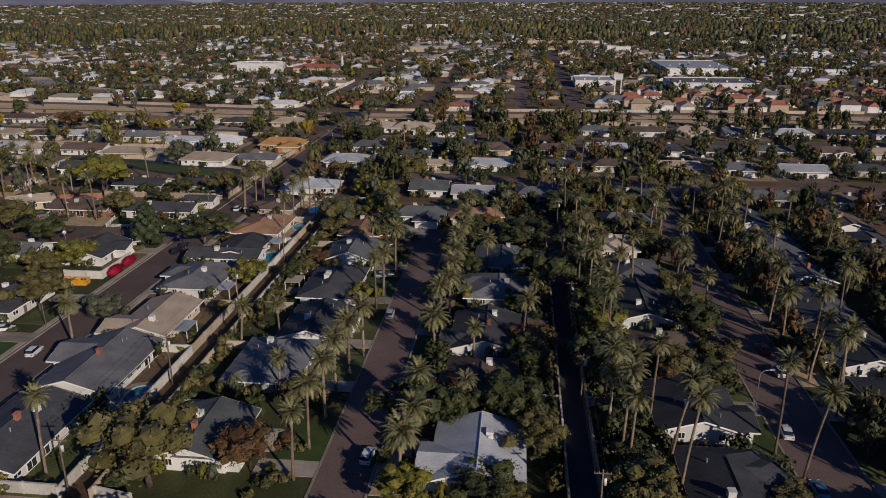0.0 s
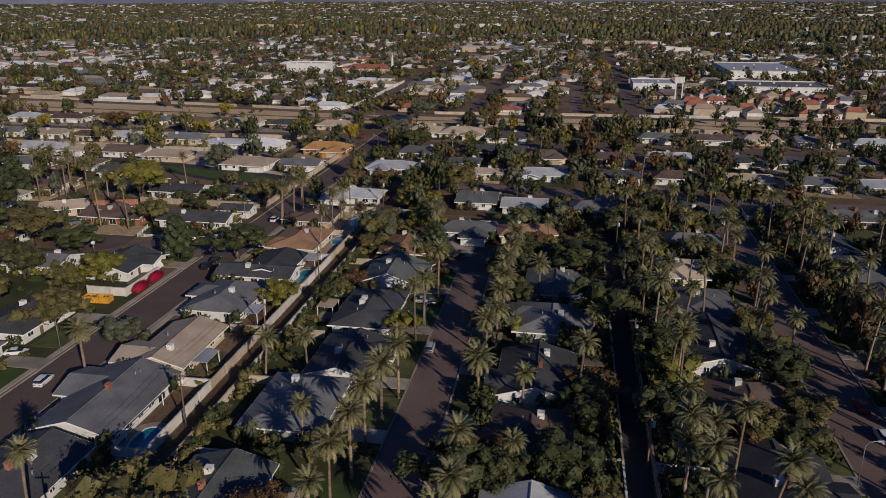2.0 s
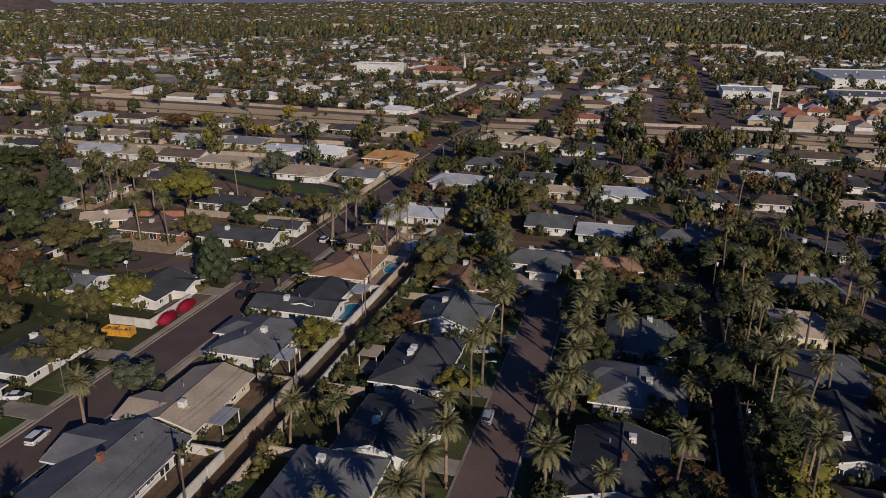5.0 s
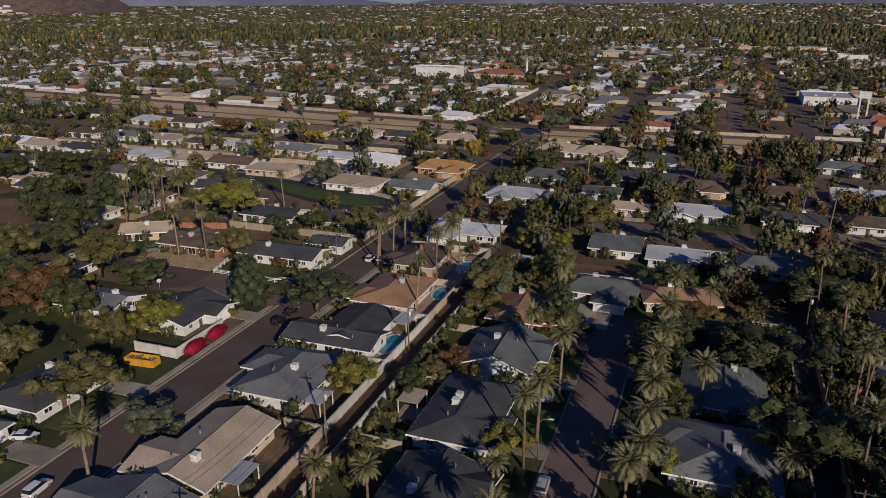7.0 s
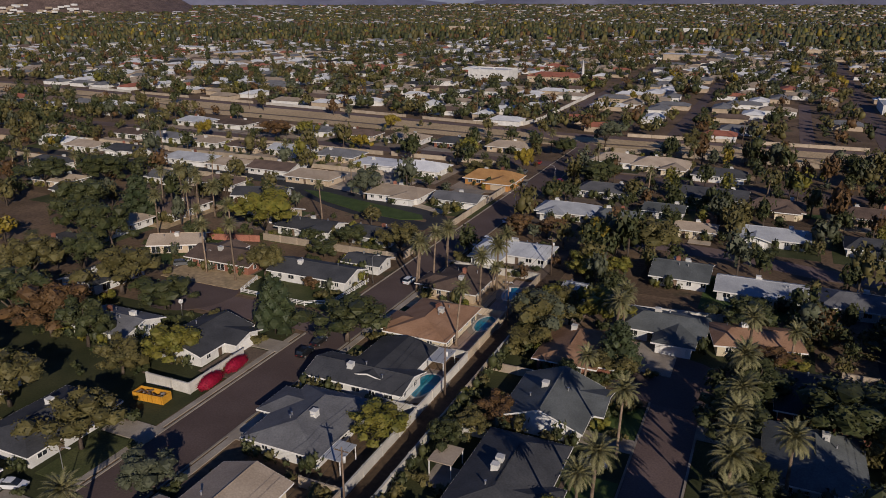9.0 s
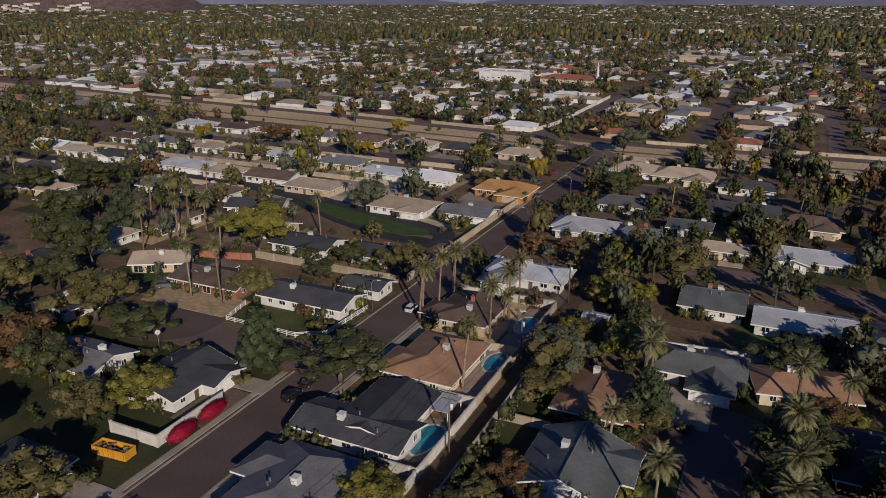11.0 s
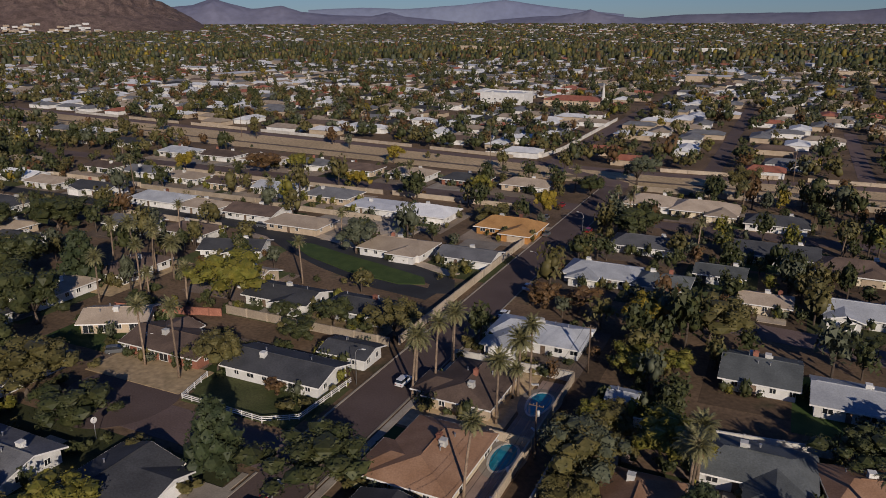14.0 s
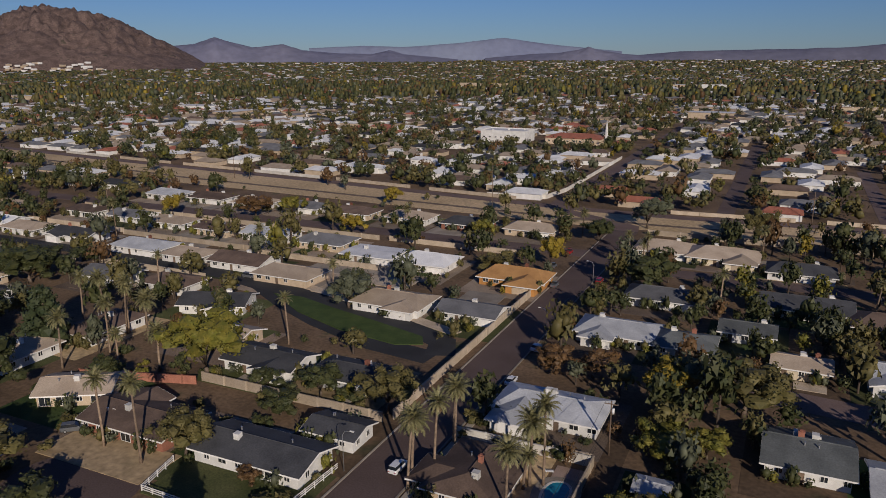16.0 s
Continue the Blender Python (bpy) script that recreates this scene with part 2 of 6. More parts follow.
def bank_south_y(x):
    return float(np.interp(x, [q[0] for q in BANK_SOUTH], [q[1] for q in BANK_SOUTH]))


slab("canal_bank", BANK_SOUTH + BANK_ROAD[::-1], -0.05, 0.004, M["drygrass"], label="broad strip of dry yellow grass along the canal", category="ground")
slab("road", ribbon(BANK_ROAD, 8.0), -0.05, 0.03, M["asphalt"], label="asphalt road behind the dry bank", category="road")
slab("path", ribbon([(x, (y * 2 + bank_road_y(x)) / 3) for x, y in BANK_SOUTH], 3.2), -0.05, 0.05, M["yard"], label="gravel path along the dry canal bank", category="path")
slab("road", [(-103, 430), (-92.6, 430), (-94, 440), (-130, 462), (-139, 462), (-112, 440)], -0.05, 0.034, M["asphalt"], label="asphalt crossing over the canal bank", category="road")
slab("road", rect(-142, 469, -133, 1050), -0.05, 0.0, M["asphalt"], label="long straight asphalt street", category="road")
slab("road", rect(-68, 469, -60.5, 760), -0.05, 0.0, M["asphalt"], label="asphalt street among far houses", category="road")
slab("road", rect(31.5, 476, 40.5, 1050), -0.05, 0.0, M["asphalt"], label="long straight asphalt street", category="road")
slab("road", rect(-4, 474, 3, 640), -0.05, 0.0, M["asphalt"], label="asphalt street among far houses", category="road")


def kerb(x, y0, y1, w=0.35):
    slab("kerb", rect(x - w / 2, y0, x + w / 2, y1), -0.05, 0.15, M["concrete"], label="low pale concrete kerb along the street", category="kerb")


for x, a, b in ((-103.2, -400, 200), (-103.2, 212, 430), (-92.4, -400, 372), (-30.0, -400, 201), (-21.2, -400, 203), (43.8, -400, 262), (54.4, -400, 262)):
    kerb(x, a, b)
for x0, x1, a, b in ((-105.2, -104.0, -400, 199), (-91.8, -90.4, -400, 260)):
    slab("pavement", rect(x0, a, x1, b), -0.05, 0.12, M["concrete"], label="pale concrete pavement beside the street", category="pavement")


# ---- houses ----
def roof_shape(w, d, rise, hip, over=0.85, thick=0.22, z=2.7):
    """A pitched roof, its ridge along x; hip: how far the ridge is drawn in at each end."""
    a, b = w / 2 + over, d / 2 + over
    r = max(a - hip, 0.05) if hip else a
    s = Shape()
    top = [(-a, -b, z), (a, -b, z), (a, b, z), (-a, b, z), (-r, 0, z + rise), (r, 0, z + rise)]
    low = [(x, y, q - thick) for x, y, q in top]
    f = [(0, 1, 5, 4), (2, 3, 4, 5), (1, 2, 5), (3, 0, 4)] if hip else [(0, 1, 5, 4), (2, 3, 4, 5)]
    g = [tuple(i + 6 for i in q)[::-1] for q in f]
    e = [(0, 1), (1, 2), (2, 3), (3, 0)] if hip else [(0, 1), (1, 5), (5, 2), (2, 3), (3, 4), (4, 0)]
    s.add(top + low, f + g + [(p + 6, q + 6, q, p) for p, q in e])
    return s


def fascia_shape(w, d, rise, hip, over=0.85, z=2.7):
    """The white boards under the roof's edge."""
    a, b = w / 2 + over, d / 2 + over
    loop = [(-a, -b, 0), (a, -b, 0), (a, b, 0), (-a, b, 0)] if hip else [(-a, -b, 0), (a, -b, 0), (a, 0, rise), (a, b, 0), (-a, b, 0), (-a, 0, rise)]
    n, v = len(loop), []
    for k, low in ((0.05, 0.02), (0.05, 0.32), (-0.04, 0.32), (-0.04, 0.02)):
        v += [(x + math.copysign(k, x), y + (math.copysign(k, y) if y else 0.0), z + q - low) for x, y, q in loop]
    f = [(r * n + i, ((r + 1) % 4) * n + i, ((r + 1) % 4) * n + (i + 1) % n, r * n + (i + 1) % n) for r in range(4) for i in range(n)]
    return Shape().add(v, f)


def wall_shape(w, d, rise, hip, h=2.68):
    s = Shape()
    a, b = w / 2, d / 2
    if hip:
        return s.box(-a, -b, -0.05, a, b, h)
    k = rise * (b / (b + 0.85)) - 0.12
    v = [(x, y, z) for x in (-a, a) for y, z in ((-b, -0.05), (b, -0.05), (b, h - 0.1), (0, h + k), (-b, h - 0.1))]
    return s.add(v, [(0, 4, 3, 2, 1), (5, 6, 7, 8, 9), (0, 1, 6, 5), (1, 2, 7, 6), (2, 3, 8, 7), (3, 4, 9, 8), (4, 0, 5, 9)])


def window_meshes(w, h):
    fr = Shape()
    for x0, z0, x1, z1 in ((-w / 2, 0, w / 2, 0.08), (-w / 2, h - 0.08, w / 2, h), (-w / 2, 0, -w / 2 + 0.08, h), (w / 2 - 0.08, 0, w / 2, h), (-0.04, 0, 0.04, h)):
        fr.box(x0, -0.06, z0, x1, 0.02, z1)
    return fr.get("frame", M["trim"]), Shape().box(-w / 2 + 0.07, -0.02, 0.07, w / 2 - 0.07, 0.0, h - 0.07).get("pane", M["glass"])


WIN = {k: window_meshes(*k) for k in ((1.8, 1.2), (1.2, 1.2), (2.4, 2.0))}
GARAGE = {k: Shape().box(-2.5, -0.05, 0, 2.5, 0.02, 2.2).box(-2.4, -0.08, 0.1, 2.4, -0.05, 0.62).box(-2.4, -0.08, 0.68, 2.4, -0.05, 1.18).box(-2.4, -0.08, 1.24, 2.4, -0.05, 1.68).box(-2.4, -0.08, 1.74, 2.4, -0.05, 2.15).get("garage_door", m)
          for k, m in (("white", M["trim"]), ("tan", WALL["tan"]))}
DOOR = Shape().box(-0.5, -0.05, 0, 0.5, 0.02, 2.05).box(-0.36, -0.08, 0.2, 0.36, -0.05, 0.95).box(-0.36, -0.08, 1.1, 0.36, -0.05, 1.9).get("door", M["wood"])
UNIT = Shape().box(-0.6, -0.6, 0, 0.6, 0.6, 0.15).box(-0.55, -0.55, 0.15, 0.55, 0.55, 1.05).box(-0.6, -0.6, 1.05, 0.6, 0.6, 1.15).box(0.5, -0.2, 0.3, 0.9, 0.2, 0.7).get("cooler", M["unit"])
VENT = Shape().tube([(0, 0, 0), (0, 0, 0.6), (0, 0, 0.75)], [0.12, 0.12, 0.2], 8).get("vent", M["metal"])
CHIMNEY = Shape().box(-0.5, -0.35, 0, 0.5, 0.35, 1.3).box(-0.58, -0.43, 1.3, 0.58, 0.43, 1.42).box(-0.3, -0.2, 1.42, 0.3, 0.2, 1.6).get("chimney", M["brick"])


FOOT = []   # the plots that houses cover


def house(x, y, w, d, rz=0.0, roof="grey", wall="white", hip=0.0, wing=None, rise=None, garage="white", seed=0, label="", units=1, flat=False):
    """A one-storey house: its ridge along w, its front towards local -y. wing: (x, depth, width) of a part set across the front."""
    rnd = random.Random(seed or int(abs(x * 31 + y * 17)))
    base = new("house")
    FOOT.append((x, y, (d if abs(rz) == 90 else w) / 2 + 0.5, (w if abs(rz) == 90 else d) / 2 + 0.5))
    rise = rise if rise is not None else (0.25 if flat else 0.17 * d)
    base.matrix_basis = pose(x, y, 0, 0, 0, rz)
    rm, wm = ROOF[roof], WALL[wall]
    tagged(base, label or "single-storey %s house with a %s %s roof" % ({"white": "white stucco", "tan": "tan stucco", "cream": "cream stucco", "grey": "grey stucco", "brick": "red brick", "orange": "orange stucco"}[wall],
           {"dark": "dark grey", "grey": "grey", "blue": "blue-grey", "light": "pale metal", "tan": "tan", "brown": "brown", "orange": "terracotta brown", "bright": "orange tile", "white": "white", "red": "red tile"}[roof],
           "flat" if flat else "hipped" if hip else "gabled"), "house", "houses of the neighbourhood")
    piece("wall", wall_shape(w, d, rise, hip).get("wall", wm), base)
    piece("roof", roof_shape(w, d, rise, hip).get("roof", rm), base)
    piece("fascia", fascia_shape(w, d, rise, hip).get("fascia", M["trim"]), base)
    if not flat:
        s = Shape().tube([(-w / 2 + (hip or 0), 0, 2.7 + rise + 0.02), (w / 2 - (hip or 0), 0, 2.7 + rise + 0.02)], [0.11, 0.11], 5)
        piece("ridge_cap", s.get("ridge_cap", rm), base)
    front = -d / 2
    if wing:
        wx, wd, ww = wing
        m = pose(wx, -d / 2 - wd / 2 + 1.0, 0.004, 0, 0, 90)
        L = wd + 2.0 + d * 0.45
        m = pose(wx, -d / 2 - wd + L / 2, 0.01, 0, 0, 90)
        wr = min(0.17 * ww, rise * 0.96)
        piece("wing_wall", wall_shape(L, ww, wr, hip).get("wing_wall", wm), base, m)
        piece("wing_roof", roof_shape(L, ww, wr, min(hip, ww / 2)).get("wing_roof", rm), base, m)
        piece("wing_fascia", fascia_shape(L, ww, wr, hip).get("wing_fascia", M["trim"]), base, m)
        piece("garage_door", GARAGE[garage], base, pose(wx, -d / 2 - wd - 0.01, 0, 0, 0, 0))
    else:
        wx, ww = 99, 0
        if w > 13:
            piece("garage_door", GARAGE[garage], base, pose(w / 2 - 3.4, front - 0.01, 0))
            wx, ww = w / 2 - 3.4, 5.0
    spots = [i * 3.4 - w / 2 + 2.2 for i in range(int((w - 2.5) / 3.4) + 1)]
    doored = False
    for side, yy, rot in (("f", front, 0), ("b", d / 2, 180))[: 1 if (y > 262 and rz == 0) or x > 95 else 2]:
        for sx in spots:
            if side == "f" and abs(sx - wx) < ww / 2 + 1.2:
                continue
            if side == "f" and not doored and abs(sx) < 4:
                piece("door", DOOR, base, pose(sx, yy - 0.01, 0))
                doored = True
                continue
            k = rnd.choice([(1.8, 1.2), (1.2, 1.2)]) if side == "f" or rnd.random() < 0.7 else (2.4, 2.0)
            win = piece("window", WIN[k][0], base, pose(sx, yy + (-0.02 if side == "f" else 0.02), 0.15 if k[1] == 2.0 else 0.95, 0, 0, rot))
            piece("pane", WIN[k][1], win)
    for xx, rot in ((-w / 2 - 0.02, -90), (w / 2 + 0.02, 90))[: 0 if x > 95 else 2]:
        for sy in (-d / 4, d / 4):
            win = piece("window", WIN[(1.2, 1.2)][0], base, pose(xx, sy, 0.95, 0, 0, rot))
            piece("pane", WIN[(1.2, 1.2)][1], win)

    def up(px, py):
        return 2.7 + rise * max(0.0, 1 - abs(py) / (d / 2 + 0.85))
    for i in range(units):
        px, py = rnd.uniform(-w * 0.3, w * 0.3), d * 0.12
        piece("cooler", UNIT, base, pose(px, py, up(px, py + 0.6), 0, 0, 0))
    for i in range(2 if y < 275 and x < 95 else 0):
        px, py = rnd.uniform(-w * 0.35, w * 0.35), rnd.choice((-1, 1)) * d * rnd.uniform(0.1, 0.3)
        piece("vent", VENT, base, pose(px, py, up(px, abs(py)) - 0.1))
    if rnd.random() < 0.3 and not flat:
        piece("chimney", CHIMNEY, base, pose(rnd.uniform(-w * 0.3, w * 0.3), 0.6, 2.3 + rise))
    return base


# west row: gardens back on to the alley, fronts face the west street
house(-81, 96, 20, 13, -90, "dark", "white", wing=(4, 3, 8), units=1)
house(-80, 120, 21, 14, -90, "grey", "white", wing=(-5, 3, 9), units=0)
house(-79, 142.5, 18, 11, -90, "tan", "cream", wing=(5, 3, 8), garage="tan")
house(-80, 168, 17, 13, -90, "grey", "white", hip=5, wing=(-3, 3, 7))
house(-80, 185.5, 19, 8.5, 180, "dark", "white", wing=(-2, 10, 11))
house(-78.5, 213, 18, 13, -90, "orange", "cream", hip=5.5, wing=(4, 2, 8), garage="tan")
house(-82, 238, 16, 12, -90, "brown", "tan", hip=4, wing=(3, 3, 7))
house(-78, 266, 20, 11, 0, "light", "white", hip=4, wing=(-5, 5, 8), units=2)
# the middle street, its west side
house(-50, 99, 14, 12, 90, "blue", "white", wing=(-3, 2, 7))
house(-47, 125, 17, 13, 90, "grey", "grey", hip=5)
house(-43, 143, 16, 12, 90, "dark", "white", wing=(4, 2, 7))
house(-45, 167, 20, 12, 90, "dark", "white", hip=5, wing=(-5, 2, 8), units=2)
house(-45, 190, 15, 13, 90, "blue", "white", wing=(3, 2, 8), rise=2.8)
house(-47, 213, 16, 11, 90, "orange", "brick", hip=4.5, wing=(-3, 3, 7))
house(-32, 232, 16, 11, 0, "blue", "white", hip=4, wing=(3, 5, 7))
house(-14, 232, 16, 10, 12, "orange", "cream", hip=4)
# its east side
house(-5, 98, 15, 13, -90, "light", "white", wing=(3, 2, 8))
house(-6, 123, 12, 12, -90, "brown", "cream", hip=5)
house(-6, 142, 17, 13, -90, "dark", "white", wing=(4, 2, 7))
house(-4, 168, 15, 15, -90, "grey", "grey", hip=6, wing=(-3, 2, 7))
house(-4, 190, 16, 13, -90, "blue", "white", hip=5)
house(-3, 211, 15, 12, -90, "dark", "brick", hip=5)
# the east street, both sides
house(32, 93, 18, 12, 90, "dark", "grey", hip=5, wing=(3, 2, 8))
house(31, 115, 15, 13, 90, "dark", "white", wing=(-3, 2, 7))
house(31, 138, 14, 13, 90, "brown", "white", hip=5)
house(29, 161, 20, 12, 90, "dark", "white", wing=(-5, 3, 8))
house(30, 183, 15, 12, 90, "grey", "white", hip=5)
house(28, 205, 13, 11, 90, "tan", "cream", hip=5)
house(34, 230, 15, 12, 0, "grey", "white", hip=4)
house(69, 96, 18, 12, -90, "brown", "white", hip=5)
house(69, 119, 18, 12, -90, "dark", "tan", hip=5)
house(69, 142, 18, 12, -90, "dark", "white", wing=(3, 2, 7))
house(69, 164, 20, 12, -90, "blue", "white", hip=5)
house(73, 188, 18, 12, -90, "grey", "white", wing=(3, 2, 7))
house(73, 211, 20, 12, -90, "grey", "white", hip=5)
house(72, 234, 18, 12, -90, "dark", "white")
# west of the west street and round the court
house(-120, 150, 17, 12, 90, "dark", "white", hip=5)
house(-121, 128, 17, 12, 90, "grey", "white", hip=5)
house(-119, 186, 15, 12, 90, "dark", "white", wing=(3, 3, 7))
house(-141, 184, 15, 10, 0, "grey", "white")
house(-145, 150, 18, 12, -90, "brown", "white", hip=5)
house(-147, 128, 18, 12, -90, "dark", "white")
house(-147, 229, 20, 11, 180, "brown", "brick", hip=0, wing=(5, 2, 8))
house(-119, 229, 22, 10, 180, "dark", "white")
house(-111, 241, 10, 7, 180, "dark", "white", units=0)
house(-170, 234, 14, 10, -150, "tan", "tan")
house(-168, 205, 16, 11, -90, "dark", "white")
house(-143, 262, 18, 10, 0, "dark", "white", wing=(4, 2, 7))
house(-122, 263, 16, 10, 0, "dark", "grey", hip=4)
house(-163, 270, 15, 10, 0, "tan", "tan")
house(-182, 289, 18, 11, 20, "dark", "white", wing=(3, 3, 7))
house(-207, 298, 16, 11, 0, "brown", "white", hip=4)
# north-west, beyond the crescent
house(-137, 310, 20, 13, 0, "tan", "white", hip=4, wing=(5, 2, 8))
house(-114, 311, 16, 10, 0, "grey", "white")
house(-114, 346, 20, 12, 0, "bright", "orange", hip=4, rise=2.6, wing=(5, 5, 9), garage="tan", label="large orange stucco house with an orange tile roof")
house(-147, 351, 18, 14, 0, "white", "white", hip=5)
house(-168, 352, 19, 13, 0, "white", "white", flat=True, rise=0.25)
house(-180, 320, 20, 12, 0, "tan", "tan", hip=4, garage="tan")
house(-203, 326, 20, 12, 0, "brown", "white")
house(-226, 325, 16, 11, 0, "tan", "white", hip=4)
house(-249, 327, 22, 12, 0, "light", "white", hip=4)
house(-287, 330, 20, 11, 0, "dark", "white", wing=(-5, 3, 7))
house(-316, 330, 18, 11, 0, "tan", "white", hip=4)
house(-338, 334, 20, 11, 0, "white", "white")
house(-219, 361, 20, 11, 0, "light", "white", wing=(4, 2, 7))
house(-193, 360, 19, 13, 180, "grey", "tan", hip=4)
house(-245, 360, 18, 11, 180, "brown", "tan", hip=4)
house(-270, 362, 18, 11, 180, "tan", "white", hip=4)
house(-295, 364, 18, 11, 180, "grey", "white")
house(-322, 364, 18, 11, 180, "brown", "white", hip=4)
for i, (rf, wl) in enumerate((("tan", "tan"), ("dark", "brick"), ("tan", "white"), ("brown", "tan"), ("grey", "white"), ("tan", "white"), ("brown", "white"), ("light", "white"))):
    house(-130 - 27 * i, 410 - (i % 2), 19, 12, 0, rf, wl, hip=4)
house(-247, 266, 16, 11, 0, "dark", "white")
house(-268, 275, 18, 11, 0, "tan", "tan", hip=4)
house(-298, 297, 20, 11, 0, "dark", "white", hip=4)
house(-231, 296, 16, 11, 0, "grey", "white")
house(-200, 240, 17, 11, -90, "tan", "white", hip=4)
house(-196, 262, 17, 11, -90, "brown", "white", hip=4)
house(-200, 216, 17, 11, -90, "dark", "white", hip=4)
# north of the side street
house(-12, 310, 18, 11, 0, "light", "white", wing=(-5, 3, 7))
house(-13, 345, 18, 13, 0, "brown", "cream", hip=5, wing=(4, 2, 7), garage="tan")
house(-33, 352, 22, 13, 0, "dark", "white")
house(-58, 398, 22, 15, 0, "tan", "cream", hip=6, wing=(6, 4, 9), garage="tan")
house(-78, 400, 18, 15, 0, "tan", "tan", hip=6)
house(-34, 388, 19, 12, 0, "dark", "white", hip=4)
house(-75, 313, 19, 12, 0, "light", "white", hip=4, wing=(-4, 3, 7))
house(-59, 311, 13, 11, 0, "blue", "white", hip=4)
house(-33, 267, 13, 13, 0, "blue", "white", hip=0, units=2)
house(-14, 262, 19, 11, 0, "light", "white")
house(8, 262, 17, 11, 0, "grey", "white", hip=4)
house(16, 310, 18, 11, 0, "dark", "white", hip=4)
house(16, 345, 18, 12, 0, "brown", "tan", hip=4)
house(-70, 345, 18, 12, 0, "grey", "white", hip=4)
house(-46, 326, 12, 9, 0, "blue", "white")
house(-34, 308, 11, 8, 0, "tan", "cream")
house(-55.3, 245, 4.2, 3.6, 0, "light", "white", units=0, label="small white garden shed with a pale roof")
for j, yy in enumerate((262, 310, 348, 398)):
    for i in range(7):
        house(40 + 25 * i, yy + (i * 7 + j * 3) % 4, 18, 11, 0 if yy != 262 else 180, ("dark", "grey", "brown", "dark", "light", "tan", "blue")[(i * 3 + j * 2) % 7], ("white", "white", "tan")[(i + j) % 3], hip=4 if (i + j) % 2 else 0, wing=(4, 2, 7) if (i + j) % 3 == 0 else None)
for j in range(3):
    for i in range(7):
        house(101 + 36 * j, 96 + 23 * i, 18, 12, -90 if j % 2 else 90, ("dark", "grey", "brown", "blue", "light")[(i * 2 + j) % 5], "white", hip=4 if (i + j) % 2 else 0)


# ---- plants ----
def clear(x, y, r=0.4):
    """Moves a place out of any house that covers it."""
    for cx, cy, hx, hy in FOOT:
        dx, dy = x - cx, y - cy
        if abs(dx) < hx + r and abs(dy) < hy + r:
            if hx - abs(dx) < hy - abs(dy):
                x = cx + math.copysign(hx + r, dx)
            else:
                y = cy + math.copysign(hy + r, dy)
    return x, y


def on_road(x, y, r=0.5):
    return (-103 - r < x < -92.6 + r) or (-29.8 - r < x < -21.4 + r and y < 222) or (44 - r < x < 54.2 + r and y < 262) or (-65.7 - r < x < -61.6 + r and y < 262) or (8.9 - r < x < 12.9 + r and y < 262) \
        or (286 - r - 6 < y < 296 + r and -48 < x) or (372 - r < y < 381 + r and x > -93) or (384 - r < y < 394 + r and x < -100) or (abs(y - bank_road_y(x)) < 5.5 + r) or math.hypot(x + 143, y - 209) < 12 + r or (-138 < x < -103 and 201 - r < y < 210.5 + r) \
        or (-205 < x < -108 and abs(y - (282 + max(0, -118 - x) * 0.40)) < 10) or (312 < y < 323 and x < -190) or (-76.5 < x < -66.5 and 184 < y < 247)


def in_house(x, y, r=0.0):
    return any(abs(x - cx) < hx + r and abs(y - cy) < hy + r for cx, cy, hx, hy in FOOT)


def palm_meshes(seed, fronds, length, dead):
    rnd = random.Random(seed)
    tv, tf = [], []
    def frond(az, lift, L, s, droop):
        n = 9
        out = Vector((math.cos(az), math.sin(az), 0))
        side = Vector((-math.sin(az), math.cos(az), 0))
        pts, p, a = [], Vector((0, 0, 0)), lift
        for i in range(n + 1):
            pts.append(p.copy())
            p = p + (out * math.cos(a) + Vector((0, 0, math.sin(a)))) * (L / n)
            a -= droop / n * (0.6 + i / n)
        for i in range(n):
            u = (i + 0.5) / n
            wd = L * 0.17 * math.sin(math.pi * min(1, 0.18 + u * 0.78)) + 0.05
            d = (pts[i + 1] - pts[i])
            for sg in (-1, 1):
                for h in (0.0, 0.5):
                    b0 = pts[i] + d * h
                    tip = b0 + side * sg * wd * rnd.uniform(0.8, 1.15) + d * 1.4 + Vector((0, 0, -0.35 * wd * rnd.uniform(0.4, 1.4)))
                    o = len(s.v)
                    s.v += [tuple(b0), tuple(b0 + d * 0.62), tuple(tip)]
                    s.f.append((o, o + 1, o + 2))
    s, q = Shape(), Shape()
    for i in range(fronds):
        u = i / fronds
        frond(i * 2.399 + rnd.uniform(-0.2, 0.2), radians(82 - 105 * u + rnd.uniform(-8, 8)), length * rnd.uniform(0.85, 1.1), s, radians(55 + 30 * u))
    for i in range(dead):
        frond(i * 2.1 + rnd.uniform(-0.3, 0.3), radians(rnd.uniform(-70, -45)), length * rnd.uniform(0.55, 0.8), q, radians(25))
    return s.get("crown", LEAF["palm"]), q.get("dry_skirt", LEAF["dead"])


PALMS = [palm_meshes(11, 52, 3.1, 8), palm_meshes(12, 46, 2.7, 14), palm_meshes(13, 58, 3.3, 6), palm_meshes(14, 36, 2.3, 16)]
PALM_COUNT = [0]


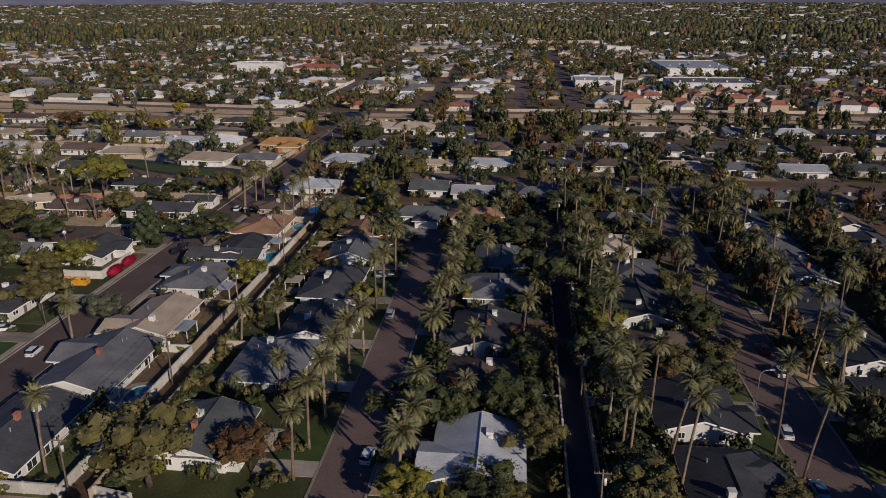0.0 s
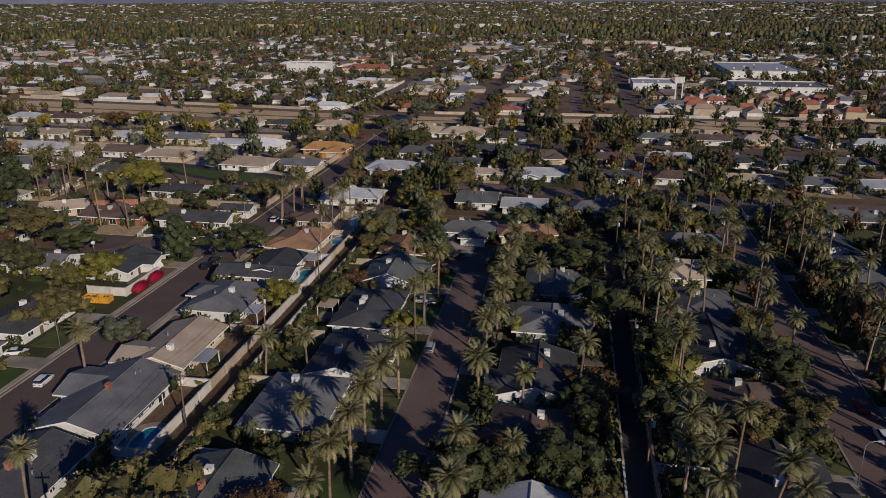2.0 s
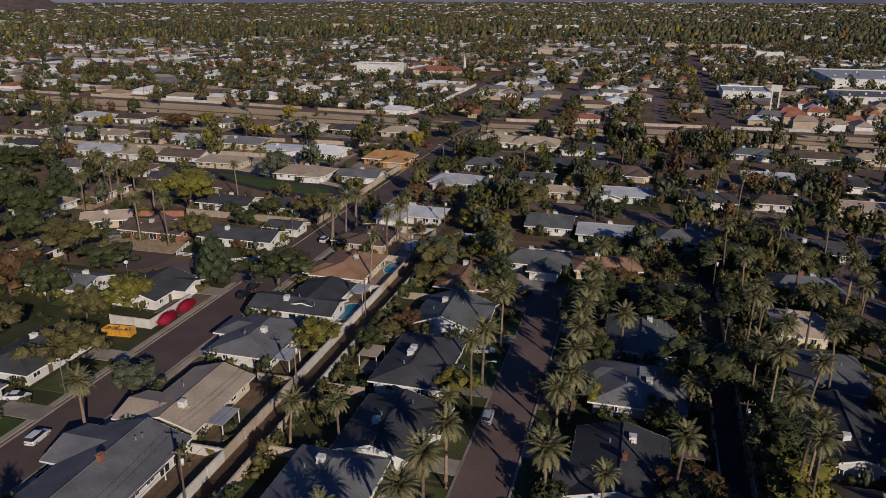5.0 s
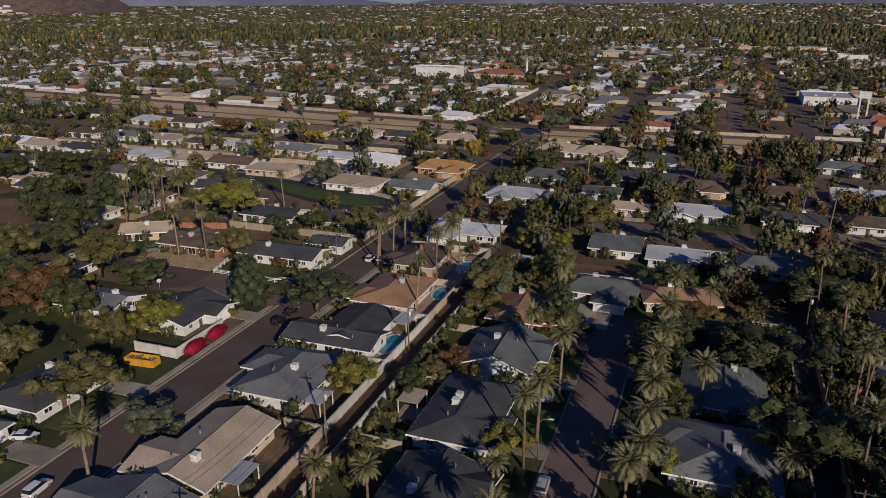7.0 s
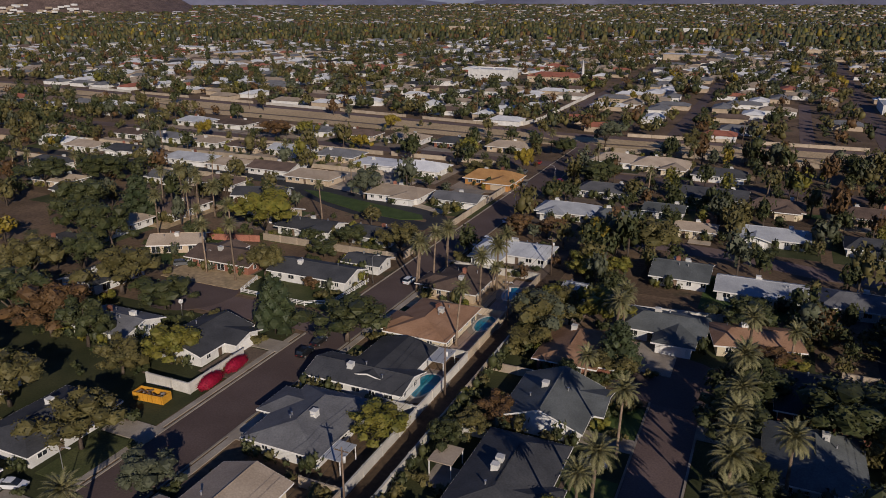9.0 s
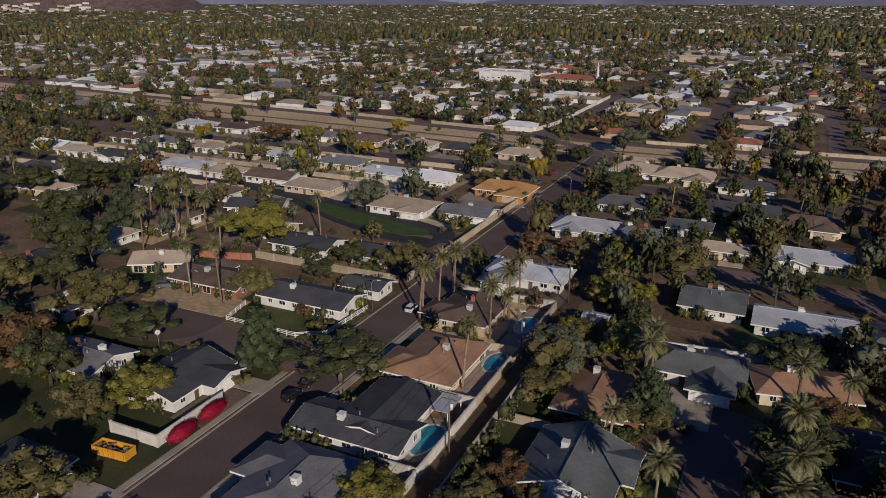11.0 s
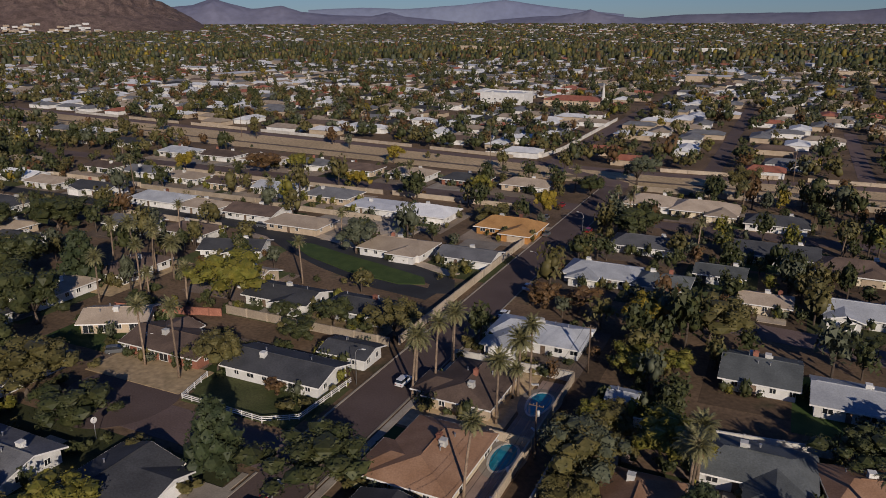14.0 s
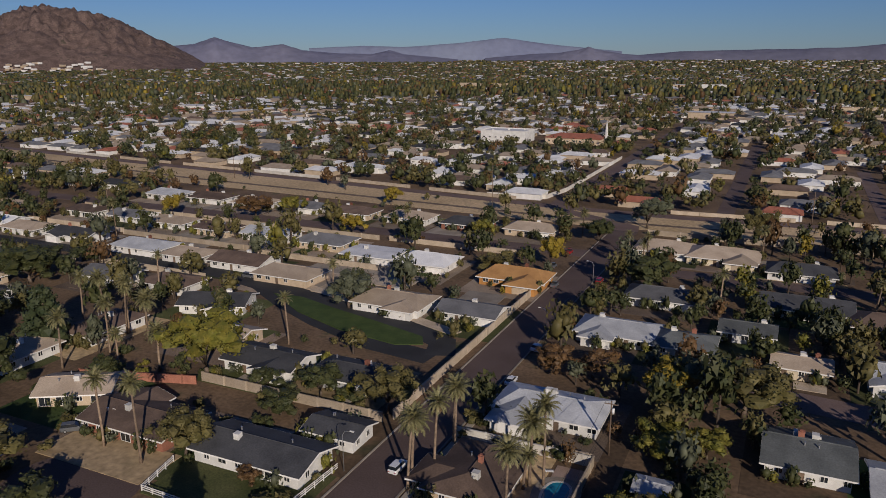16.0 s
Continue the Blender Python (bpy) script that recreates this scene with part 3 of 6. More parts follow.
def palm(x, y, h, lean=0.0, kind=None):
    PALM_COUNT[0] += 1
    i = PALM_COUNT[0]
    x, y = clear(x, y, 0.6)
    base = new("palm_tree")
    base.matrix_basis = pose(x, y, 0.0)
    k = kind if kind is not None else (i % 2 if h > 11.5 else 2 if h > 8.8 else 1)
    size = {0: 1.0, 1: 1.0, 2: 1.05, 3: 1.0}[k] * (0.84 + 0.05 * (i % 4)) * (0.8 if h < 7 else 1)
    thick = 0.30 if k == 2 else 0.25
    s = Shape()
    n = 8
    pts = [(lean * (j / n) ** 1.6, 0.15 * math.sin(i + j * 0.5) * (j / n), -0.1 + h * j / n) for j in range(n + 1)]
    s.tube(pts, [thick * (1.35 if j == 0 else 1.0 - 0.25 * j / n) for j in range(n + 1)], 8)
    s.tube([(pts[-1][0], pts[-1][1], h - 0.9), (pts[-1][0], pts[-1][1], h - 0.3), (pts[-1][0], pts[-1][1], h + 0.25)], [thick * 0.8, thick * 1.7, thick * 0.5], 8)
    piece("trunk", s.get("trunk", M["trunk"], True), base)
    m = Matrix.Translation((pts[-1][0], pts[-1][1], h)) @ Matrix.Rotation(i * 1.7, 4, "Z") @ Matrix.Diagonal((size, size, size, 1))
    piece("crown", PALMS[k][0], base, m)
    piece("dry_skirt", PALMS[k][1], base, m, "dry brown hanging fronds")
    return tagged(base, "tall date palm with a bare brown trunk" if h > 11.4 else "date palm with a thick trunk and full crown" if h > 7 else "short young palm in a garden", "palm tree", "palms of the streets")


def leaves(rnd, clumps, per, size, flat=0.0):
    """Leaf sprays on the outside of uneven clumps."""
    v, f = [], []
    for c, r in clumps:
        for i in range(per):
            d = Vector((rnd.gauss(0, 1), rnd.gauss(0, 1), rnd.gauss(0, 1) + 0.25)).normalized()
            p = c + d * r * rnd.uniform(0.72, 1.12)
            nrm = (d + Vector((rnd.gauss(0, 0.42), rnd.gauss(0, 0.42), rnd.gauss(0, 0.42) + flat))).normalized()
            q = nrm.to_track_quat("Z", "Y")
            s, tw = size * rnd.uniform(0.6, 1.4), rnd.uniform(0, math.tau)
            o = len(v)
            v += [tuple(p + q @ Vector((s * k * math.cos(tw + a), s * k * math.sin(tw + a), 0))) for a, k in ((0, 1.15), (2.0, 0.9), (4.2, 1.0))]
            f.append((o, o + 1, o + 2))
    return v, f


ICO = bmesh.new()
bmesh.ops.create_icosphere(ICO, subdivisions=1, radius=1.0)
ICO_V, ICO_F = [p.co.copy() for p in ICO.verts], [tuple(p.index for p in q.verts) for q in ICO.faces]
ICO.free()


def rough_core(rnd, c, r):
    """The dense inside of a leaf clump, knobbly and uneven."""
    return [tuple(c + p * r * rnd.uniform(0.62, 1.18)) for p in ICO_V], list(ICO_F)


def tree_data(seed, form):
    """A trunk with limbs, and leaf clumps at their ends, for a tree one unit high and about one unit wide."""
    rnd = random.Random(seed)
    s = Shape()
    clumps = []
    if form == "pine":
        s.tube([(0, 0, -0.02), (0.01, 0, 0.5), (0, 0.01, 0.95)], [0.028, 0.018, 0.004], 6)
        for i in range(34):
            z = 0.16 + 0.80 * (i / 34)
            r = 0.40 * (1 - z) ** 0.75 + 0.03
            a = i * 2.399
            p = Vector((math.cos(a) * r * 0.7, math.sin(a) * r * 0.7, z))
            s.tube([(0, 0, z - 0.04), tuple(p)], [0.008, 0.003], 4)
            clumps.append((p, 0.05 + r * 0.32))
        return s, clumps
    fork = rnd.uniform(0.22, 0.32)
    s.tube([(0, 0, -0.02), (rnd.uniform(-0.02, 0.02), 0.01, fork * 0.6), (0, 0, fork)], [0.036, 0.027, 0.024], 7)
    n = 6
    for i in range(n):
        a = i * math.tau / n + rnd.uniform(-0.4, 0.4)
        reach = rnd.uniform(0.20, 0.36)
        tip = Vector((math.cos(a) * reach, math.sin(a) * reach, rnd.uniform(0.45, 0.72)))
        mid = Vector((tip.x * 0.45, tip.y * 0.45, fork + (tip.z - fork) * 0.6))
        s.tube([(0, 0, fork - 0.02), tuple(mid), tuple(tip)], [0.018, 0.012, 0.005], 5)
        for j in range(4):
            off = Vector((rnd.gauss(0, 0.10), rnd.gauss(0, 0.10), rnd.gauss(0.02, 0.09)))
            clumps.append((tip + off, rnd.uniform(0.10, 0.175)))
    s.tube([(0, 0, fork - 0.02), (0.02, 0.02, 0.78)], [0.018, 0.006], 5)
    for j in range(11):
        clumps.append((Vector((rnd.gauss(0, 0.13), rnd.gauss(0, 0.13), rnd.uniform(0.50, 0.84))), rnd.uniform(0.12, 0.18)))
    return s, clumps


TREES = {}
for form in ("round", "pine"):
    for k in range(5 if form == "round" else 2):
        s, clumps = tree_data(100 + k * 7 + (50 if form == "pine" else 0), form)
        rnd = random.Random(k + 5)
        v, f = leaves(rnd, clumps, 54 if form == "round" else 40, 0.0195 if form == "round" else 0.021)
        for c, r in clumps:
            core_v, core_f = rough_core(rnd, c, r * 0.80)
            f += [tuple(q + len(v) for q in t) for t in core_f]
            v += core_v
        TREES[form, k] = (s.get("trunk", M["bark"], True), v, f)
CROWNS = {}
TREE_COUNT = [0]
WORDS = dict(olive="olive-green", grey="grey-green", lime="bright green", dark="dark green", rust="rust-brown autumn", yellow="golden yellow autumn", pine="dark pine-green")


def tree(x, y, r, h, kind):
    TREE_COUNT[0] += 1
    i = TREE_COUNT[0]
    x, y = clear(x, y, 0.7)
    form = "pine" if kind == "pine" else "round"
    k = i % (5 if form == "round" else 2)
    if (form, k, kind) not in CROWNS:
        CROWNS[form, k, kind] = mesh("crown", TREES[form, k][1], TREES[form, k][2], LEAF[kind])
    base = new("tree")
    wide = r * 2 / 0.72
    base.matrix_basis = pose(x, y, 0, 0, 0, i * 67 % 360)
    m = Matrix.Diagonal((wide, wide, h * 1.12, 1))
    piece("trunk", TREES[form, k][0], base, m)
    piece("crown", CROWNS[form, k, kind], base, m)
    return tagged(base, ("%s conifer with layered branches" if form == "pine" else "%s broadleaf tree with an uneven crown") % WORDS[kind], "tree", "garden trees")


def shrub_data(seed):
    rnd = random.Random(seed)
    clumps = [(Vector((rnd.gauss(0, 0.24), rnd.gauss(0, 0.24), rnd.uniform(0.25, 0.62))), rnd.uniform(0.2, 0.34)) for i in range(9)]
    v, f = leaves(rnd, clumps, 14, 0.12)
    for c, r in clumps:
        core_v, core_f = rough_core(rnd, c, r * 0.85)
        f += [tuple(q + len(v) for q in t) for t in core_f]
        v += core_v
    s = Shape()
    for i in range(4):
        a = i * 1.6
        s.tube([(0, 0, -0.05), (0.2 * math.cos(a), 0.2 * math.sin(a), 0.4)], [0.03, 0.012], 4)
    return s.get("stem", M["bark"]), v, f


SHRUBS = [shrub_data(31 + k) for k in range(4)]
BUSH = {}


def shrub(x, y, r, kind, h=None):
    TREE_COUNT[0] += 1
    i = TREE_COUNT[0]
    k = i % 4
    if (k, kind) not in BUSH:
        BUSH[k, kind] = mesh("foliage", SHRUBS[k][1], SHRUBS[k][2], LEAF[kind])
    base = new("shrub")
    base.matrix_basis = pose(x, y, 0, 0, 0, i * 71 % 360)
    m = Matrix.Diagonal((r * 1.9, r * 1.9, h or r * 1.5, 1))
    piece("foliage", BUSH[k, kind], base, m)
    piece("stem", SHRUBS[k][0], base, m)
    return tagged(base, "%s garden shrub on dry ground" % WORDS.get(kind, "crimson flowering"), "shrub", "garden shrubs")


palm(-33.0, 91.5, 12.0, 0.6)
palm(-32.8, 99.7, 12.2, 0.4)
palm(-16.5, 90.7, 10.0, 0.5)
palm(-8.4, 110.8, 7.8, 0.4)
palm(-8.1, 131.5, 8.0, 0.2)
palm(0.7, 136.4, 12.5, 0.7)
palm(-58.0, 137.0, 8.5, 1.0)
palm(-92.3, 130.9, 10.0, 0.2)
palm(-70.9, 88.3, 14.2, 0.7)
palm(15.9, 107.7, 16.5, 0.0)
palm(17.3, 101.3, 16.2, 0.7)
palm(18.2, 99.0, 13.0, 0.4)
palm(25.7, 112.1, 15.8, 0.4)
palm(24.8, 100.6, 15.5, 2.2)
palm(25.4, 93.1, 16.8, 1.4)
palm(17.1, 138.3, 16.8, 1.1)
palm(25.1, 159.5, 15.0, 1.4)
palm(16.9, 160.9, 15.5, 0.3)
palm(32.6, 158.0, 15.2, 1.1)
palm(42.4, 94.9, 17.5, 1.9)
palm(56.3, 131.2, 13.5, 1.5)
palm(56.7, 157.3, 13.8, 1.0)
palm(69.3, 167.2, 9.8, 1.0)
palm(72.1, 145.7, 7.2, 1.9)
palm(83.0, 178.1, 6.5, 0.7)
palm(-91.8, 231.4, 13.2, 1.2)
palm(-89.6, 236.8, 14.0, 0.8)
palm(-91.4, 248.9, 11.0, 0.4)
palm(-72.2, 207.8, 13.2, 1.2)
palm(-74.4, 230.1, 12.0, 0.2)
palm(-74.3, 241.1, 11.5, 0.3)
palm(-72.2, 242.1, 14.5, 0.0)
palm(-40.1, 217.6, 11.8, 0.6)
palm(-32.0, 181.5, 12.2, 0.3)
palm(-35.4, 149.1, 5.8, 0.6)
palm(-32.7, 157.5, 12.5, -0.1)
palm(-32.4, 165.4, 11.2, 0.4)
palm(-41.6, 198.4, 8.2, 0.3)
palm(-40.9, 221.0, 10.0, 0.0)
palm(-39.8, 225.1, 10.8, 0.1)
palm(-7.6, 183.1, 10.5, -0.1)
palm(-7.1, 227.4, 7.5, 0.1)
palm(3.1, 162.7, 7.0, 0.3)
palm(-16.7, 151.2, 9.0, 0.0)
palm(-15.1, 155.8, 9.5, 0.0)
palm(-15.2, 164.1, 10.0, 0.0)
palm(-15.3, 173.3, 10.0, 0.0)
palm(-15.7, 180.2, 10.0, 0.0)
palm(-15.6, 186.1, 10.0, 0.0)
palm(-15.1, 194.2, 10.0, 0.0)
palm(-15.3, 206.6, 10.0, 0.0)
palm(-14.9, 223.9, 10.0, 0.0)
palm(-32.4, 108.8, 11.5, 0.0)
palm(-32.7, 117.7, 11.0, 0.0)
palm(-31.8, 125.2, 11.0, 0.0)
palm(-30.7, 133.2, 11.0, 0.0)
palm(-42.5, 115.9, 8.0, 0.0)
palm(-49.5, 138.6, 8.5, 0.0)
palm(-16.1, 133.3, 9.5, 0.0)
palm(-16.0, 108.9, 10.0, 0.0)
palm(-15.5, 98.5, 9.5, 0.0)
palm(-185.8, 241.8, 12.0, 0.4)
palm(-200.2, 261.6, 14.0, 0.8)
palm(-183.2, 252.7, 12.5, 0.2)
palm(-189.7, 263.5, 12.2, 1.1)
palm(-194.3, 264.3, 13.5, -0.1)
palm(-182.5, 263.9, 10.0, 0.0)
palm(-164.8, 250.2, 9.2, 0.2)
palm(-176.9, 249.4, 7.0, 0.2)
palm(-194.3, 258.4, 16.0, -1.8)
palm(-148.4, 220.7, 13.2, -0.2)
palm(-137.8, 219.3, 15.0, -0.4)
palm(-92.5, 234.3, 11.0, 0.5)
palm(-89.7, 245.6, 12.5, 0.2)
palm(-76.9, 239.7, 6.2, 0.7)
tree(-111.3, 148.6, 5, 9, "olive")
tree(-92.4, 145.2, 3.6, 6, "grey")
tree(-119.5, 177.5, 4.5, 7, "lime")
tree(-125.0, 170.0, 3.8, 7, "olive")
tree(-108.9, 197.5, 5, 12, "pine")
tree(-92.7, 200.2, 6.5, 9, "dark")
tree(-122.0, 194.5, 2, 4, "olive")
tree(-67.9, 169.0, 3.8, 6.5, "lime")
tree(-52.2, 183.4, 3, 4.5, "rust")
tree(-152.5, 251.5, 7, 13.5, "lime")
tree(-108.0, 253.9, 4.5, 9, "olive")
tree(-200.8, 245.3, 6, 14, "pine")
tree(-148.6, 304.3, 5.5, 10, "grey")
tree(-126.9, 244.2, 3.5, 5, "dark")
tree(-124.3, 254.4, 3.5, 6, "dark")
tree(-131.8, 223.8, 4, 9, "olive")
tree(-116.3, 222.1, 1.8, 3, "rust")
tree(-58.8, 281.2, 4.2, 9, "yellow")
tree(-56.4, 258.1, 4, 6.5, "lime")
tree(-48.8, 261.7, 3, 5, "lime")
tree(-44.0, 281.0, 6.5, 11, "olive")
tree(-83.5, 285.7, 3.5, 6, "rust")
tree(-74.9, 286.6, 4, 6, "rust")
tree(-14.4, 284.6, 3, 6, "dark")
tree(-109.2, 366.6, 3.2, 10, "yellow")
tree(-103.3, 409.2, 5, 8, "dark")
tree(-75.0, 349.3, 6, 10, "dark")
tree(-90.5, 437.9, 6, 12, "grey")
tree(-48.8, 435.2, 5, 12, "olive")
tree(-221.1, 245.7, 6, 12, "dark")
tree(-255.1, 290.8, 8, 9, "dark")
tree(-209.0, 437.8, 3.4, 8, "yellow")
tree(-144.8, 391.9, 3.2, 8, "lime")
tree(-283.1, 374.6, 3.4, 10, "yellow")
tree(-250.4, 390.2, 6, 9, "rust")
tree(-235.8, 397.2, 4, 9, "lime")
tree(-168.5, 378.2, 4, 8, "dark")
tree(-193.4, 378.5, 3.5, 8, "yellow")
tree(-123.2, 353.5, 5, 7, "olive")
tree(-54.2, 87.9, 6, 13, "olive")
tree(-40.4, 93.6, 4, 7, "rust")
tree(-11.8, 115.1, 4, 5, "rust")
tree(4.2, 139.3, 4, 6, "rust")
tree(-3.7, 94.5, 4, 6, "dark")
tree(7.3, 170.8, 6, 11, "dark")
tree(3.3, 200.3, 7, 10, "dark")
tree(15.5, 235.5, 7, 9, "dark")
tree(-12.5, 163.4, 3, 5, "lime")
tree(39.9, 135.5, 4, 6, "olive")
tree(40.0, 154.1, 3, 6, "olive")
# garden trees and shrubs that fill the plots
rnd = random.Random(77)
KINDS = ["dark"] * 9 + ["olive"] * 7 + ["lime"] * 2 + ["grey"] * 2 + ["rust"] + ["pine"]


def scatter(n, x0, y0, x1, y1, small, gap):
    done = 0
    for tries in range(n * 8):
        if done >= n:
            break
        x, y = rnd.uniform(x0, x1), rnd.uniform(y0, y1)
        r = rnd.uniform(0.8, 1.9) if small else rnd.uniform(2.4, 4.8)
        if on_road(x, y, gap + r * 0.55 if not small else 0.8) or in_house(x, y, r * 0.45):
            continue
        done += 1
        if small:
            shrub(x, y, r, rnd.choice(KINDS[:18]))
        else:
            tree(x, y, r, r * rnd.uniform(1.5, 2.2), rnd.choice(KINDS))


scatter(16, -58, 108, -36, 240, False, 1.2)
scatter(22, -20, 85, 9, 240, False, 1.2)
scatter(52, 13, 85, 44, 262, False, 1.0)
scatter(50, 55, 85, 92, 262, False, 1.5)
scatter(6, -185, 100, -128, 262, False, 2.0)
scatter(150, -62, 85, 44, 240, True, 0.8)
scatter(40, -91, 85, -66, 262, True, 0.8)
scatter(84, -180, 120, -104, 262, True, 0.8)
scatter(30, 55, 85, 80, 262, True, 0.8)
for i in range(14):
    palm(56.5 + rnd.uniform(-1, 1) + (i % 3) * 13, 120 + i * 9.5 + rnd.uniform(-2, 2), rnd.uniform(11, 16), rnd.uniform(-1, 1))
for i in range(12):
    palm(16.5 + (i % 3) * 12 + rnd.uniform(-1.5, 1.5), 168 + i * 7, rnd.uniform(12, 16.5), rnd.uniform(-1, 1))


for i in range(30):
    px, py = ((rnd.uniform(14.5, 25), rnd.uniform(90, 215)), (rnd.uniform(56, 63), rnd.uniform(92, 240)), (rnd.uniform(36, 43), rnd.uniform(95, 230)))[i % 3]
    if not in_house(px, py, 0.8):
        palm(px, py, rnd.uniform(12.5, 17.5), rnd.uniform(-1, 1.2))


# ---- the far town ----
def clump_template(seed, blobs, cards):
    """An uneven tree crown one unit across: rough lumps, and leaf sprays over them."""
    rnd = random.Random(seed)
    bm = bmesh.new()
    for b in range(blobs):
        c = Vector((rnd.uniform(-0.22, 0.22), rnd.uniform(-0.22, 0.22), rnd.uniform(0.42, 0.72))) if blobs > 1 else Vector((0, 0, 0.5))
        r = (rnd.uniform(0.17, 0.25) if cards < 100 else rnd.uniform(0.13, 0.19)) if cards else 0.42
        g = bmesh.ops.create_icosphere(bm, subdivisions=1, radius=r) if blobs > 1 or cards else bmesh.ops.create_cone(bm, cap_ends=True, cap_tris=True, segments=5, radius1=r, radius2=r * 0.55, depth=r * 1.5)
        for p in g["verts"]:
            p.co = c + p.co * rnd.uniform(0.6, 1.35)
    bmesh.ops.triangulate(bm, faces=bm.faces[:])
    v = [tuple(p.co) for p in bm.verts]
    f = [tuple(p.index for p in q.verts) for q in bm.faces]
    bm.free()
    if cards:
        lv, lf = leaves(rnd, [(Vector((rnd.uniform(-0.25, 0.25), rnd.uniform(-0.25, 0.25), rnd.uniform(0.4, 0.78))), rnd.uniform(0.16, 0.26)) for i in range(11)], cards // 11, 0.10 if cards < 100 else 0.070)
        o = len(v)
        v += lv
        f += [(q[0] + o, q[1] + o, q[2] + o) for q in lf]
    return np.array(v), np.array(f)


def stuff(name, parts, mat, label, category, flat=False):
    """Joins many shaped pieces into one mesh."""
    vs, fs, o = [], [], 0
    for v, f in parts:
        vs.append(v), fs.append(f + o)
        o += len(v)
    if not vs:
        return None
    v, f = np.concatenate(vs), np.concatenate(fs)
    me = bpy.data.meshes.new(name)
    me.vertices.add(len(v))
    me.vertices.foreach_set("co", v.astype(np.float32).ravel())
    k = f.shape[1]
    me.loops.add(len(f) * k)
    me.loops.foreach_set("vertex_index", f.astype(np.int32).ravel())
    me.polygons.add(len(f))
    me.polygons.foreach_set("loop_start", np.arange(0, len(f) * k, k, dtype=np.int32))
    if flat:
        me.polygons.foreach_set("use_smooth", [False] * len(f))
    me.update(calc_edges=True)
    me.materials.append(mat)
    return tagged(new(name, me), label, category, kind="stuff")


EYE = (-15.0, 70.0)


def rise_at(x, y):
    return max(0.0, (np.hypot(x, y) - 2600) / 2300) ** 1.5 * 36


FAR_STREETS = ((-137.5, 1050), (-64, 760), (36, 1050), (-0.5, 640), (-250, 640), (150, 560), (-355, 700))
HALLS = ((127, 192, 690, 795), (112, 188, 594, 650), (40, 78, 608, 652), (-275, -170, 680, 735))


def far_free(x, y, gap=9.0, clear=0.0):
    """True where neither a road, a bank nor a large hall lies."""
    if y < bank_road_y(x) + gap + 2:
        return False
    if any(abs(x - a) < gap and y < b for a, b in FAR_STREETS):
        return False
    return not any(x0 - clear < x < x1 + clear and y0 - clear < y < y1 + clear for x0, x1, y0, y1 in HALLS)


fr = np.random.RandomState(5)
AZ0, AZ1 = radians(-63), radians(32)
FAR_CELLS = collections.defaultdict(list)   # far houses by 40 m squares


roofs = {k: [] for k in ("white", "grey", "tan", "brown", "red", "dark")}
walls = {"white": [], "tan": []}
ROOF_P = [("white", 0.25), ("grey", 0.20), ("tan", 0.23), ("brown", 0.12), ("red", 0.07), ("dark", 0.13)]
BOXF = np.array([(0, 1, 5, 4), (1, 2, 6, 5), (2, 3, 7, 6), (3, 0, 4, 7)])


def far_house(x, y, w, d, turn, z, h, pitch, roof, wall):
    c, s = (1, 0) if not turn else (0, 1)
    def put(p):
        p = np.array(p, float)
        return np.stack([p[:, 0] * c - p[:, 1] * s + x, p[:, 0] * s + p[:, 1] * c + y, p[:, 2] + z], 1)
    FAR_CELLS[int(x // 40), int(y // 40)].append((x, y, d if turn else w, w if turn else d))
    a, b = w / 2, d / 2
    walls[wall].append((put([(-a, -b, -0.3), (a, -b, -0.3), (a, b, -0.3), (-a, b, -0.3), (-a, -b, h), (a, -b, h), (a, b, h), (-a, b, h)]), BOXF))
    a, b = a + 0.6, b + 0.6
    q = put([(-a, -b, h), (a, -b, h), (a, b, h), (-a, b, h), (-a * 0.6, 0, h + pitch), (a * 0.6, 0, h + pitch)])
    roofs[roof].append((q, np.array([(0, 1, 5), (0, 5, 4), (2, 3, 4), (2, 4, 5), (1, 2, 5), (3, 0, 4)])))


for r0, r1, gx, gy, scale in ((0, 1300, 29, 21, 1.0), (1300, 2400, 42, 30, 1.25), (2400, 4700, 90, 62, 1.9)):
    for ix in range(int(-4200 / gx), int(2400 / gx)):
        for iy in range(int(100 / gy), int(4600 / gy)):
            x, y = (ix + iy * 0.37 % 1) * gx + fr.uniform(-3, 3) * scale, iy * gy + fr.uniform(-2, 2) * scale
            rr, az = math.hypot(x - EYE[0], y - EYE[1]), math.atan2(x - EYE[0], y - EYE[1])
            if not (r0 <= rr < r1) or not (AZ0 < az < AZ1) or fr.rand() < (0.12 if rr < 1300 else 0.3):
                continue
            near_side = y < bank_south_y(x) - 12
            if near_side and not (x < -350 and y > 180 and not on_road(x, y, 8)) and not (x > 228 and y > 200):
                continue
            if not near_side and not far_free(x, y, 13.0, 10.0):
                continue
            if 70 < x < 262 and 480 < y < 585:
                continue
            u, acc = fr.rand(), 0
            for kk, p in ROOF_P:
                acc += p
                if u < acc:
                    break
            big = fr.rand() < 0.006 and rr > 900
            w, d = (fr.uniform(16, 22) * scale, fr.uniform(10, 13) * scale) if not big else (fr.uniform(28, 50), fr.uniform(16, 26))
            far_house(x, y, w, d, fr.rand() < 0.5, rise_at(x, y), (2.8 if not big else 6.5) * (1 if rr < 2400 else 1.4), (1.9 if not big else 0.2) * (1 if rr < 2400 else 1.3), kk if not big else "white", "tan" if fr.rand() < 0.55 else "white")
